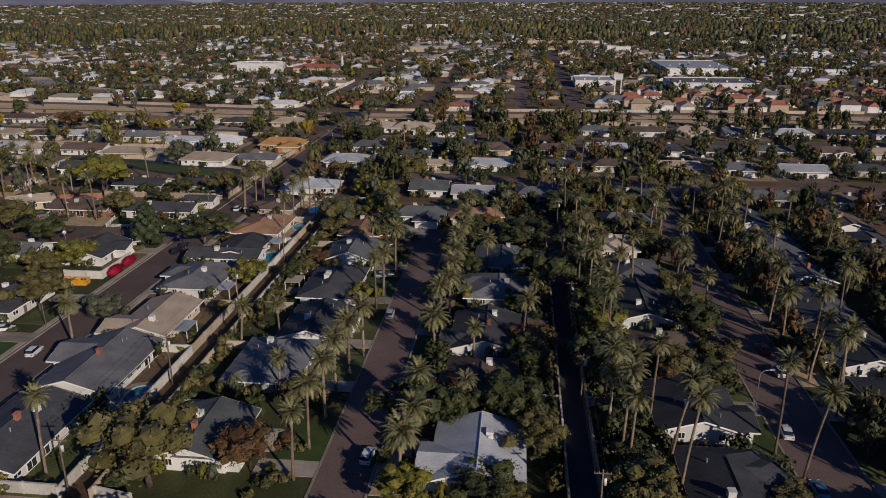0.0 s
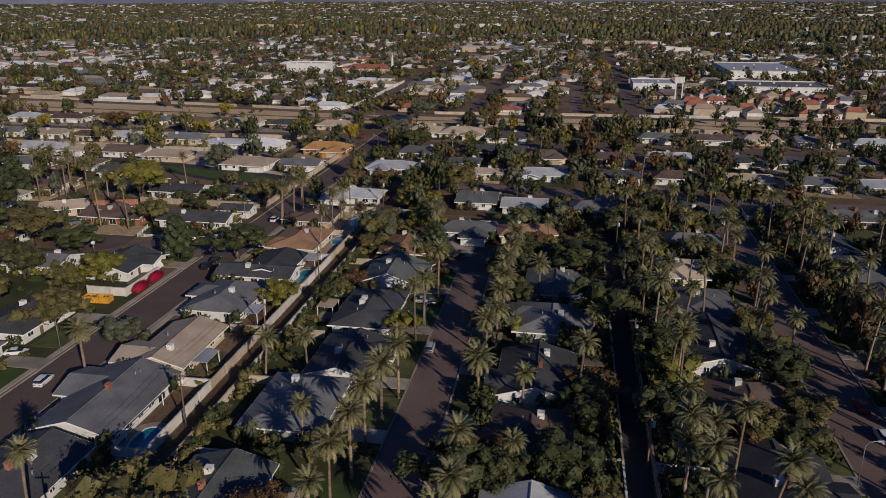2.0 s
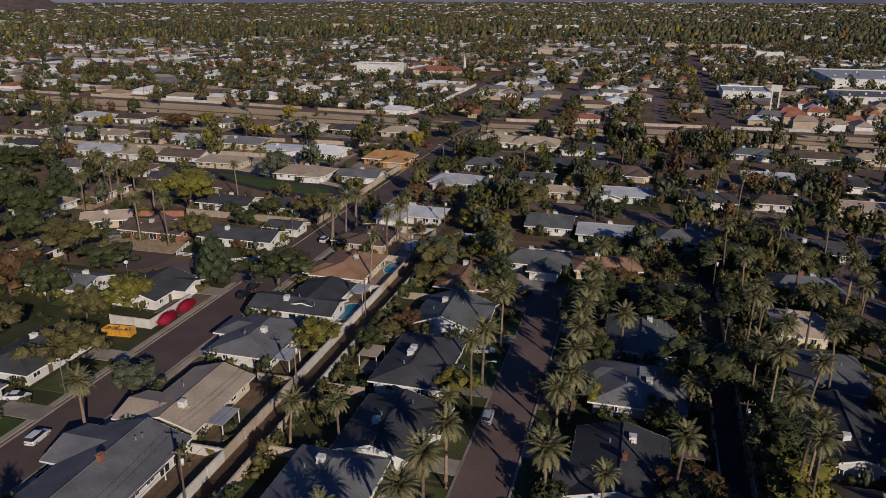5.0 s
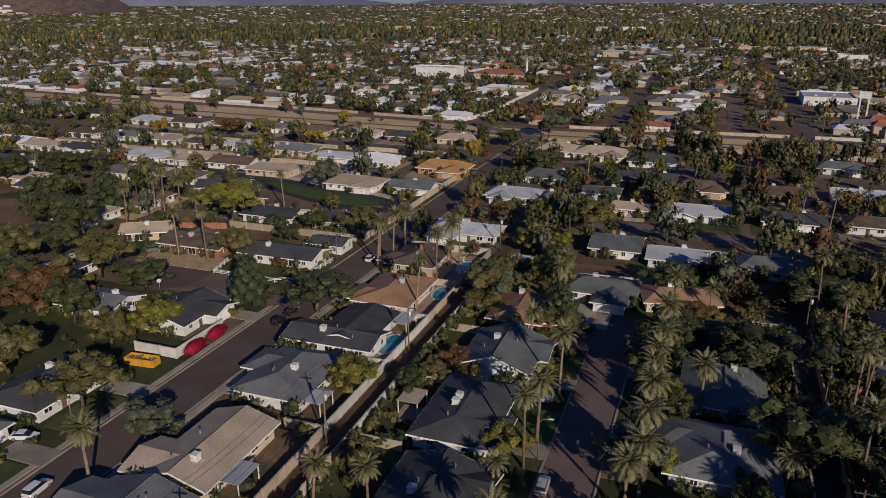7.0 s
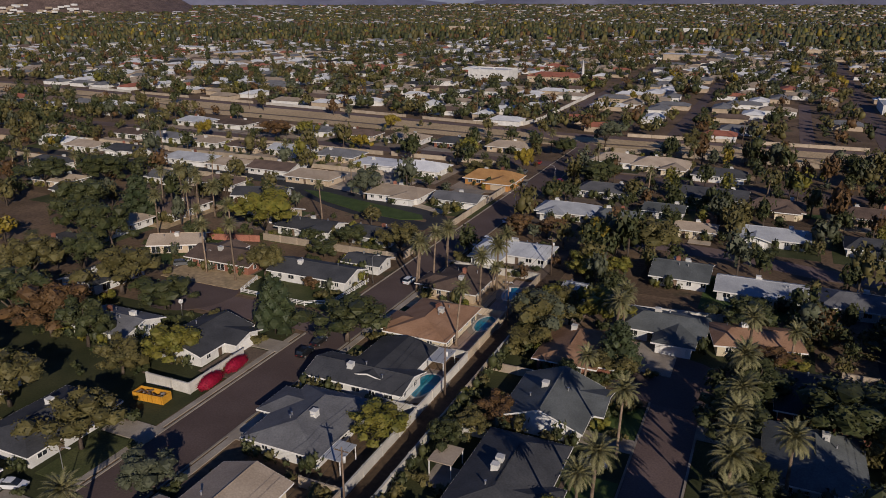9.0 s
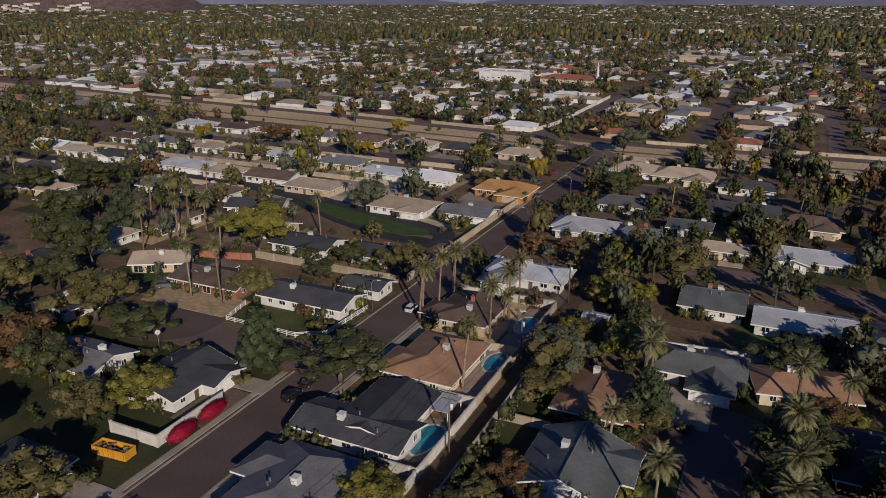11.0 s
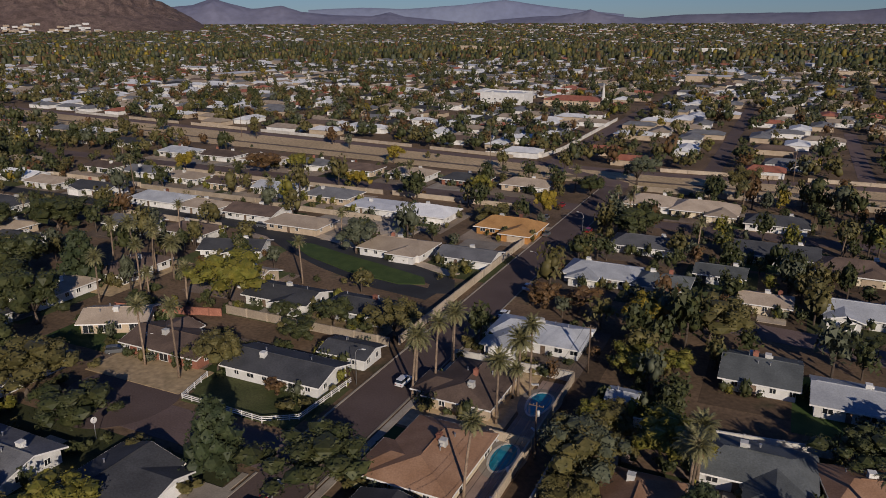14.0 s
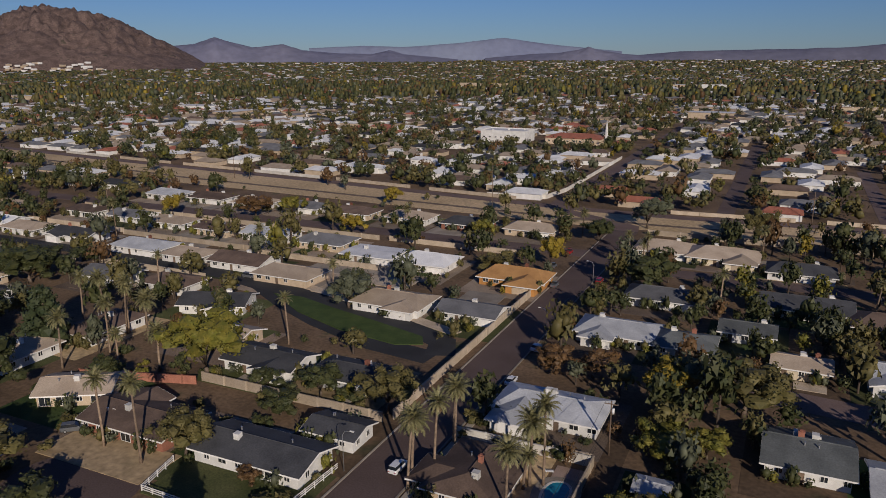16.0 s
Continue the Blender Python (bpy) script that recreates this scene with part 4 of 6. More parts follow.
for ix in range(13):
    for iy in range(5):
        if fr.rand() < 0.35:
            continue
        far_house(76 + ix * 14.5 + fr.uniform(-1, 1), 490 + iy * 20 + ix * 0.6 + fr.uniform(-1, 1), fr.uniform(10, 15), fr.uniform(8, 10), fr.rand() < 0.5, 0.0, fr.uniform(3.0, 5.4), 2.4, ("red", "tan", "brown", "red", "grey")[fr.randint(5)], "tan" if fr.rand() < 0.6 else "white")
for x, y in ((-202, 515), (-227, 516), (-270, 522), (-205, 566), (-230, 590), (-180, 590), (-274, 650), (-293, 596), (-160, 545), (-255, 560), (-310, 530), (-175, 520)):
    w = fr.uniform(11, 15)
    far_house(x + fr.uniform(-2, 2), y, w, fr.uniform(8, 10), False, 0.0, fr.uniform(3.0, 4.2), 1.5, "white" if w < 14 else "tan", "white")
    far_house(x + w * 0.6, y + fr.uniform(-5, 5), 8, 7, True, 0.0, 2.7, 1.1, "white", "white")


def hides_house(x, y, r, h):
    """True where a crown would stand on a far house or cover its front."""
    i, j = int(x // 40), int(y // 40)
    for a in (i - 1, i, i + 1):
        for b in (j - 1, j, j + 1):
            for hx, hy, w, d in FAR_CELLS[a, b]:
                if abs(x - hx) < w / 2 + r * 0.3 and -d / 2 - r * 0.5 - h * 0.55 < y - hy < d / 2 + r * 0.3:
                    return True
    return False


BANDS = [(380, 800, 7.8, 2, 44, 7.4), (800, 1200, 9.6, 1, 33, 8.6), (1200, 1900, 11.0, 1, 0, 10.5), (1900, 3000, 17.5, 1, 0, 14.5), (3000, 4750, 29, 1, 0, 22.0)]
KIND_P = [("dark", 0.42), ("olive", 0.36), ("lime", 0.02), ("grey", 0.09), ("rust", 0.095), ("yellow", 0.015)]
bags = {k: [] for k, p in KIND_P}
for r0, r1, gap, blobs, cards, size in BANDS:
    temps = [clump_template(200 + k, blobs, cards) for k in range(6)]
    n = int(0.5 * (r1 * r1 - r0 * r0) * (AZ1 - AZ0) / gap ** 2)
    rr = np.sqrt(fr.uniform(r0 * r0, r1 * r1, n))
    az = fr.uniform(AZ0, AZ1, n)
    for i in range(n):
        x, y = EYE[0] + rr[i] * math.sin(az[i]), EYE[1] + rr[i] * math.cos(az[i])
        near_side = y < bank_south_y(x) - 4
        if near_side and not (x < -330 and y > 180 and not on_road(x, y, 2)) and not (x > 240 and y > 180):
            continue
        if not near_side and not far_free(x, y, 6.5, 3.0):
            continue
        groves = noise.noise(Vector((x * 0.006, y * 0.006, 3.0)))
        if groves < -0.12 and fr.rand() < 0.6:
            continue
        v, f = temps[i % 6]
        s = size * fr.uniform(0.55, 1.4)
        hh = s * fr.uniform(0.7, 1.25) if r1 < 2000 else min(9.0, s * 0.5)
        if rr[i] < 2400 and hides_house(x, y, s * 0.5, hh) and fr.rand() < (0.5 if x > 30 else 0.88):
            continue
        a = fr.uniform(0, math.tau)
        ca, sa = math.cos(a) * s, math.sin(a) * s
        w = np.stack([v[:, 0] * ca - v[:, 1] * sa + x, v[:, 0] * sa + v[:, 1] * ca + y, v[:, 2] * hh * 1.15 - 0.06 * hh + rise_at(x, y)], 1)
        tone = noise.noise(Vector((x * 0.01, y * 0.01, 9.0)))
        u = min(0.999, max(0.0, fr.rand() + tone * 0.12))
        acc = 0
        for kk, p in KIND_P:
            acc += p
            if u < acc:
                bags[kk].append((w, f))
                break
for kk in bags:
    stuff("distant_trees", bags[kk], LEAF[kk], "%s trees of the far town" % WORDS[kk], "trees")

for i in range(90):
    az, up = radians(fr.uniform(-66, -49)), fr.uniform(0, 1) ** 1.6
    r = 3285 + 75 * up
    far_house(EYE[0] - 20 + r * math.sin(az), EYE[1] + 60 + r * math.cos(az), fr.uniform(12, 24), fr.uniform(9, 14), False, 9.0 + 30 * up, 7.0, 0.4, "white" if i % 3 else "tan", "white" if i % 2 else "tan")
for kk in roofs:
    if roofs[kk]:
        stuff("distant_roofs", roofs[kk], {**ROOF}[kk], "%s roofs of the far town" % kk, "roofs", True)
for kk in walls:
    stuff("distant_walls", walls[kk], WALL[kk], "%s house walls of the far town" % kk, "houses", True)


# ---- mountains ----
def mountain(name, az0, az1, dist, depth, profile, mat, label, seed, foot=26.0, rough=1.0):
    """A ridge between two bearings; profile gives its height in metres along the way."""
    nx, ny = (340, 44) if rough > 1 else (200, 22)
    v = []
    for j in range(ny + 1):
        t = j / ny
        for i in range(nx + 1):
            u = i / nx
            a = radians(az0 + (az1 - az0) * u)
            r = dist + depth * t
            x, y = EYE[0] - 20 + r * math.sin(a), EYE[1] + 60 + r * math.cos(a)
            hgt = profile(u)
            up = math.sin(math.pi * min(1.0, t * 1.0) / 1.0 * 0.5) if t < 1 else 1.0
            rug = noise.fractal(Vector((x * 0.006, y * 0.006, seed)), 1.0, 2.1, 5) * 0.22 - abs(noise.noise(Vector((x * 0.011, y * 0.011, seed + 4)))) * 0.30 + noise.noise(Vector((x * 0.035, y * 0.035, seed))) * 0.07 - abs(noise.noise(Vector((x * 0.022, y * 0.022, seed + 8)))) * 0.16
            v.append((x, y, foot + hgt * up * (1 + rug * rough * (0.3 + 0.7 * math.sin(math.pi * t)))))
    w = nx + 1
    f = [(j * w + i, j * w + i + 1, (j + 1) * w + i + 1, (j + 1) * w + i) for j in range(ny) for i in range(nx)]
    tagged(new(name, mesh(name, v, f, mat, True)), label, "mountain", kind="structure")


def along(az0, az1, rows):
    """A skyline from pairs of bearing and height."""
    a, h = zip(*rows)
    return lambda u: float(np.interp(az0 + (az1 - az0) * u, a, h))


ROCK = material("red_rock", (0.105, 0.072, 0.062), (0.185, 0.128, 0.108), 0.030, 0.95, 0.8, 7, 0.34, third=(0.075, 0.062, 0.045))
# Distance haze is painted into the next two rock colours, bluish and paler.
HAZEROCK = material("haze_blue_rock", (0.115, 0.118, 0.175), (0.15, 0.15, 0.205), 0.003, 0.95, 0.2, 9, 0.08)
PALEHAZEROCK = material("haze_pale_rock", (0.17, 0.19, 0.28), (0.20, 0.225, 0.31), 0.003, 0.95, 0.2, 9, 0.06)
mountain("mountain", -68, -42.3, 3300, 800, along(-68, -42.3, ((-68, 170), (-60, 205), (-57, 215), (-54.8, 240), (-53.6, 275), (-52.8, 292), (-51.4, 283), (-49.8, 272), (-48, 235), (-46.8, 196), (-44.7, 118), (-43.2, 60), (-42.3, 16))), ROCK, "rugged brown desert mountain with bare rock slopes", 2.0, 8.0, 1.05)
mountain("mountain", -46, -24, 4200, 240, along(-46, -24, ((-46, 90), (-43, 110), (-41.6, 146), (-40.6, 118), (-39, 92), (-36.9, 108), (-35.5, 74), (-33, 56), (-30.4, 52), (-29.1, 74), (-28, 50), (-24, 20))), HAZEROCK, "far desert range with bluish haze in its colour", 5.0, 20.0, 0.35)
mountain("mountain", -35, -12, 4480, 120, along(-35, -12, ((-35, 84), (-31, 98), (-28, 90), (-24, 112), (-21.5, 132), (-20.6, 140), (-19.6, 130), (-17, 100), (-15, 84), (-12, 60))), PALEHAZEROCK, "far mountain with pale haze in its colour", 7.0, 22.0, 0.25)
mountain("mountain", -22, -9, 4330, 150, along(-22, -9, ((-22, 24), (-18, 50), (-16.6, 52), (-15, 70), (-14.4, 88), (-13.8, 72), (-12, 46), (-9, 30))), HAZEROCK, "small pointed far butte with bluish haze in its colour", 9.0, 22.0, 0.4)
mountain("mountain", -11, 36, 4380, 180, along(-11, 36, ((-11, 40), (-8, 60), (-5, 66), (0, 72), (3.4, 80), (4.9, 96), (6, 78), (10, 62), (16, 78), (22, 60), (36, 70))), HAZEROCK, "far desert range with bluish haze in its colour", 11.0, 20.0, 0.3)


# ---- trees of the blocks farther off, and unseen shade trees to the south ----
mid_temps = [clump_template(300 + k, 3, 165) for k in range(8)]
mid = {k: [] for k, p in KIND_P}
trunks = []
# Every eighth tree stands unseen in the south (y 0-70), added to cast shade.
for i in range(5200):
    x, y = (fr.uniform(-560, 330), fr.uniform(90, 476)) if i % 8 else (fr.uniform(-130, 140), fr.uniform(0, 70))
    if -182 < x < 93 and 84 < y < 250:
        continue
    if on_road(x, y, 1.2) or in_house(x, y, 0.6) or (y > 427 and fr.rand() < 0.86) or (noise.noise(Vector((x * 0.02, y * 0.02, 5.0))) < -0.2 and fr.rand() < 0.6):
        continue
    if (-105 < x < -91) or (y < 200 and x < -400):
        continue
    v, f = mid_temps[i % 8]
    tall = fr.rand() < 0.42 or y < 90
    w0 = fr.uniform(4.5, 10.0) if tall else fr.uniform(2.0, 4.5)
    if (-46 < x < -18 and 236 < y < 264) or on_road(x, y, w0 * 0.42) or (tall and 414 < y < 430 and i % 3) or (tall and y > 90 and in_house(x, y + w0 * 0.9, 0.0) and i % 4):
        continue
    h0 = w0 * fr.uniform(0.75, 1.35)
    a = fr.uniform(0, math.tau)
    ca, sa = math.cos(a) * w0, math.sin(a) * w0
    u, acc = fr.rand(), 0
    for kk, p in KIND_P:
        acc += p * (1 if kk != "yellow" else 1.0)
        if u < acc:
            break
    mid[kk].append((np.stack([v[:, 0] * ca - v[:, 1] * sa + x, v[:, 0] * sa + v[:, 1] * ca + y, v[:, 2] * h0 * 1.15 - 0.10 * h0 * (0 if tall else 1.8)], 1), f))
    if tall:
        t = 0.02 * w0 + 0.05
        trunks.append((np.array([(x - t, y - t, -0.1), (x + t, y - t, -0.1), (x + t, y + t, -0.1), (x - t, y + t, -0.1), (x - t, y - t, h0 * 0.5), (x + t, y - t, h0 * 0.5), (x + t, y + t, h0 * 0.5), (x - t, y + t, h0 * 0.5)]), BOXF))
# The fourth area holds unseen trees in the south-east, added to deepen the shade.
for i in range(760):
    x, y = ((fr.uniform(-88, 200), fr.uniform(298, 430)), (fr.uniform(60, 170), fr.uniform(40, 262)), (fr.uniform(-60, 60), fr.uniform(240, 430)), (fr.uniform(14, 140), fr.uniform(20, 82)), (fr.uniform(-60, 100), fr.uniform(236, 330)))[i % 5]
    if on_road(x, y, 1.5) or in_house(x, y, 1.0):
        continue
    v, f = mid_temps[i % 8]
    w0 = fr.uniform(4, 10.5)
    if (-46 < x < -18 and 236 < y < 264) or on_road(x, y, w0 * 0.45) or in_house(x, y, w0 * 0.22) or in_house(x, y + w0 * 0.9, 0.0) or in_house(x, y + w0 * 1.7, -1.5):
        continue
    h0 = w0 * fr.uniform(0.9, 1.4) * (1.25 if x > 14 and y < 262 else 1.0)
    mid[("dark", "olive", "dark", "olive", "dark", "rust", "grey", "olive", "dark", "lime", "dark")[i % 11]].append((np.stack([v[:, 0] * w0 + x, v[:, 1] * w0 + y, v[:, 2] * h0 * 1.15], 1), f))
    t = 0.02 * w0 + 0.05
    trunks.append((np.array([(x - t, y - t, -0.1), (x + t, y - t, -0.1), (x + t, y + t, -0.1), (x - t, y + t, -0.1), (x - t, y - t, h0 * 0.5), (x + t, y - t, h0 * 0.5), (x + t, y + t, h0 * 0.5), (x - t, y + t, h0 * 0.5)]), BOXF))
for i in range(270):
    x, y = ((fr.uniform(55.8, 66), fr.uniform(86, 262)), (fr.uniform(13.8, 43), fr.uniform(86, 262)), (fr.uniform(56, 98), fr.uniform(86, 262)), (fr.uniform(-20, 8), fr.uniform(96, 240)), (fr.uniform(13.8, 26), fr.uniform(86, 262)))[i % 5]
    w0, h0 = fr.uniform(3.5, 7.0), fr.uniform(4.5, 9.5)
    if i % 5 in (1, 3, 4):
        h0 *= 0.75
    if on_road(x, y, w0 * 0.3) or in_house(x, y, w0 * 0.2) or (i % 5 == 3 and in_house(x, y + h0 * 0.9, 0.0)) or (-8 < x < 8 and 104 < y < 119):
        continue
    v, f = mid_temps[i % 8]
    mid[("dark", "dark", "olive", "dark", "rust", "dark", "olive")[i % 7]].append((np.stack([v[:, 0] * w0 + x, v[:, 1] * w0 + y, v[:, 2] * h0 * 1.15 - 0.08 * h0], 1), f))
    t = 0.02 * w0 + 0.05
    trunks.append((np.array([(x - t, y - t, -0.1), (x + t, y - t, -0.1), (x + t, y + t, -0.1), (x - t, y + t, -0.1), (x - t, y - t, h0 * 0.5), (x + t, y - t, h0 * 0.5), (x + t, y + t, h0 * 0.5), (x - t, y + t, h0 * 0.5)]), BOXF))
for i in range(64):
    x, y = fr.uniform(-50, 44), fr.uniform(240, 253)
    if in_house(x, y, 1.2) or -46 < x < -20:
        continue
    v, f = mid_temps[i % 8]
    w0, h0 = fr.uniform(4.5, 7.5), fr.uniform(4.5, 7.0)
    mid["dark"].append((np.stack([v[:, 0] * w0 + x, v[:, 1] * w0 + y, v[:, 2] * h0 * 1.15 - 0.15 * h0], 1), f))
for kk in mid:
    stuff("trees", mid[kk], LEAF[kk], "%s trees and shrubs among far houses" % WORDS[kk], "trees")
stuff("tree_trunks", trunks, M["bark"], "brown trunks of the garden trees and unseen shade trees", "trees")
for i in range(46):
    x, y = rnd.uniform(-330, 200), rnd.uniform(262, 428)
    if not on_road(x, y, 1) and not in_house(x, y, 0.5):
        palm(x, y, rnd.uniform(7, 14), rnd.uniform(-0.8, 0.8), kind=3 if i % 2 else 1)


# ---- plots: lawns, drives, garden walls ----
def lawn(x0, y0, x1, y1, mat="lawn"):
    slab("lawn", rect(x0, y0, x1, y1), -0.05, 0.10, M[mat], label={"lawn": "patchy olive-green lawn", "green": "watered bright green lawn", "drygrass": "dry yellow lawn", "yard": "bare gravel yard"}[mat], category="lawn")


def drive(x0, y0, x1, y1):
    slab("driveway", rect(x0, y0, x1, y1), -0.05, 0.125, M["concrete"], label="pale concrete driveway to a garage", category="driveway")


for x0, x1, y0, y1 in ((13.4, 43.6, -200, 262), (54.6, 92, -200, 262), (-90.2, -66.4, -200, 108), (-61, -30.2, -200, 134), (-20.9, 8.4, -200, 106), (-61, -30.2, 134.5, 199), (-61, -39, 199, 227), (-20.9, 8.4, 117.5, 199), (-16.5, 8.4, 199, 226)):
    slab("plot", rect(x0, y0, x1, y1), -0.05, 0.03, M["lawn"], label="shaded olive-green grass of the plots", category="lawn")
for i, y in enumerate((99, 125, 143, 167, 190)):
    drive(-40, y - 6.6, -29.9, y - 2.6)
    lawn(-37.5, y - 2.4, -30.3, y + 8, "green" if i in (0, 3, 4) else "lawn")
for i, y in enumerate((98, 123, 142, 168, 190)):
    drive(-21.3, y + 2, -11, y + 6.5)
    lawn(-20.9, y - 9, -14.5, y + 1.8, ("drygrass", "yard", "lawn", "drygrass", "lawn")[i])
for i, y in enumerate((96, 120, 142, 168, 191, 213)):
    drive(-92.5, y - 7, -86, y - 2.5)
    lawn(-90.2, y - 2.2, -86.8, y + 8.5, ("lawn", "green", "yard", "lawn", "lawn", "green")[i])
for i, y in enumerate((93, 115, 138, 161, 183, 205)):
    drive(37, y + 2.5, 43.9, y + 7)
    lawn(38.5, y - 9, 43.5, y + 2, ("lawn", "green", "drygrass", "drygrass", "lawn", "yard")[i])
    drive(54.3, y + 2, 63, y + 6.5)
    lawn(54.7, y - 9, 62, y + 1.6, ("lawn", "lawn", "drygrass", "yard", "lawn", "lawn")[i])
for i, y in enumerate((128, 150, 186)):
    drive(-113, y + 4, -103.1, y + 8.5)
    lawn(-112.5, y - 9, -105.4, y + 3.5, ("green", "lawn", "yard")[i])
slab("plot", rect(-185, 100, -105.6, 199), -0.055, -0.02, M["lawn"], label="shaded olive-green grass of the plots", category="lawn")
lawn(-158, 214, -133, 224, "drygrass")
lawn(-131, 212.5, -106, 223.5, "lawn")
slab("yard", rect(-7, 106, 8, 117), -0.05, 0.05, material("red_gravel", (0.17, 0.095, 0.07), (0.23, 0.135, 0.10), 0.3, 0.95, 0.5, 18, 0.2), label="bare red gravel back yard", category="yard")
drive(-36, 212, -28, 226)


def garden_wall(pts, h=1.8, mat="block", t=0.22, gap=6.0):
    """A block wall with a cap and piers."""
    base = new("garden_wall")
    for i in range(len(pts) - 1):
        a, b = Vector((*pts[i], 0)), Vector((*pts[i + 1], 0))
        L, ang = (b - a).length, math.degrees(math.atan2(b.y - a.y, b.x - a.x))
        m = pose(a.x, a.y, 0, 0, 0, ang)
        piece("panel", Shape().box(0, -t / 2, -0.1, L, t / 2, h).get("panel", M[mat]), base, m)
        piece("coping", Shape().box(-0.05, -t / 2 - 0.05, h, L + 0.05, t / 2 + 0.05, h + 0.08).get("coping", M[mat]), base, m)
        for k in range(int(L / gap) + 1):
            piece("pier", Shape().box(-0.2, -0.2, -0.1, 0.2, 0.2, h + 0.16).get("pier", M[mat]), base, m @ pose(min(L, k * gap), 0, 0))
    return tagged(base, {"block": "tan block garden wall with a flat cap", "whiteblock": "white painted garden wall", "brick": "red brick garden wall"}[mat], "wall", "garden walls")


for a, b, m in ((84, 108, "whiteblock"), (108, 131, "whiteblock"), (131, 155, "block"), (155, 180, "whiteblock"), (180, 203, "whiteblock"), (203, 225, "block"), (225, 252, "block")):
    garden_wall([(-66.2, a), (-66.2, b - 0.5)], 1.8, m)
    garden_wall([(-73.5, b), (-66.5, b)], 1.7, m)
for a, b, m in ((84, 110, "block"), (110, 134, "block"), (134, 155, "block"), (155, 178, "whiteblock"), (178, 201, "block"), (201, 226, "whiteblock")):
    garden_wall([(-61.2, a), (-61.2, b - 0.5)], 1.8, m)
    garden_wall([(-61, b), (-52, b)], 1.7, m)
for a, b, m in ((84, 104, "block"), (104, 118, "whiteblock"), (118, 132, "block"), (132, 155, "block"), (155, 179, "block"), (179, 200, "brick"), (200, 224, "block")):
    garden_wall([(8.5, a), (8.5, b - 0.5)], 1.8, m)
    garden_wall([(2, b), (8.2, b)], 1.7, m)
    garden_wall([(13.3, a), (13.3, b - 0.5)], 1.8, "block")
    garden_wall([(13.6, b), (24, b)], 1.7, m)
garden_wall([(-90, 84.4), (-66.6, 84.4)], 1.9, "whiteblock")
garden_wall([(-60.8, 84.6), (-54.5, 83.4)], 1.9, "whiteblock")
slab("apron", rect(-91, 74, -62, 83.6), -0.05, 0.06, M["palegravel"], label="pale dusty apron at the alley mouth", category="ground")
garden_wall([(-105.6, 252), (-105.6, 300)], 2.0, "block")
garden_wall([(-105.6, 301), (-105.6, 335)], 2.0, "block")
garden_wall([(-152, 250), (-107, 250)], 2.0, "block")
garden_wall([(-178, 240), (-152, 248)], 1.9, "brick")
garden_wall([(-92, 251), (-66.5, 251)], 1.9, "whiteblock")
garden_wall([(-52, 239), (-20, 243)], 1.8, "whiteblock")
for i in range(17):
    x = -520 + i * 62
    if not -200 < x < -130:
        garden_wall([(x, bank_road_y(x) + 6.5), (x + 50, bank_road_y(x + 50) + 6.5)], 1.6, "block" if i % 3 else "whiteblock", gap=12.0)
garden_wall([(-176, 477), (-147, 482), (-143.5, 506), (-143.5, 640)], 2.0, "whiteblock", gap=24.0)
for i in range(5):
    garden_wall([(-88 + i * 60, 427), (-88 + i * 60 + 50, 427)], 2.0, "block", gap=12.0)


def rail_fence(pts):
    base = new("rail_fence")
    for i in range(len(pts) - 1):
        a, b = Vector((*pts[i], 0)), Vector((*pts[i + 1], 0))
        L, ang = (b - a).length, math.degrees(math.atan2(b.y - a.y, b.x - a.x))
        for z in (0.35, 0.75, 1.1):
            piece("rail", Shape().box(0, -0.04, z, L, 0.04, z + 0.14).get("rail", M["trim"]), base, pose(a.x, a.y, 0, 0, 0, ang))
        for k in range(int(L / 2.4) + 1):
            p = a + (b - a) * min(1, k * 2.4 / L)
            piece("post", Shape().box(-0.07, -0.07, -0.1, 0.07, 0.07, 1.3).get("post", M["trim"]), base, pose(p.x, p.y, 0))
    return tagged(base, "white painted post and rail fence", "fence")


rail_fence([(-133, 222), (-131, 213), (-112, 212.5), (-106.5, 216), (-105.6, 232)])


# ---- swimming pools ----
def pool(x, y, rx, ry, bean=0.25, turn=0.0):
    base = new("swimming_pool")
    base.matrix_basis = pose(x, y, 0, 0, 0, turn)
    def ring(k, z):
        return [((rx + k) * math.cos(a) * (1 - bean * math.cos(a) * 0.0), (ry + k) * (math.sin(a) + bean * 0.35 * math.cos(2 * a)), z) for a in (i * math.tau / 36 for i in range(36))]
    n = 36
    for nm, k0, k1, z0, z1, mat in (("deck", 0.45, 1.9, 0.0, 0.06, M["concrete"]), ("coping", 0.0, 0.45, 0.0, 0.12, M["whiteblock"])):
        v = ring(k0, z0) + ring(k1, z0) + ring(k0, z1) + ring(k1, z1)
        f = []
        for i in range(n):
            j = (i + 1) % n
            f += [(2 * n + i, 3 * n + i, 3 * n + j, 2 * n + j), (n + i, n + j, 3 * n + j, 3 * n + i), (i, 2 * n + i, 2 * n + j, j)]
        piece(nm, mesh(nm, v, f, mat), base)
    v = ring(0.02, 0.075)
    piece("water", mesh("water", v, [tuple(range(n))], M["water"]), base, None, "still blue pool water")
    return tagged(base, "blue garden swimming pool with a pale rim", "swimming pool", "garden pools")


pool(-69.6, 190.5, 2.1, 4.6, 0.4)
pool(-69.4, 220.5, 1.9, 4.2, 0.1)
pool(-69.6, 240, 2.0, 4.4, 0.3)
pool(-55.4, 231.5, 3.0, 2.2, 0.3)
pool(5.2, 176, 1.7, 3.4, 0.2)
pool(-69.5, 113, 1.8, 4.0, 0.3)


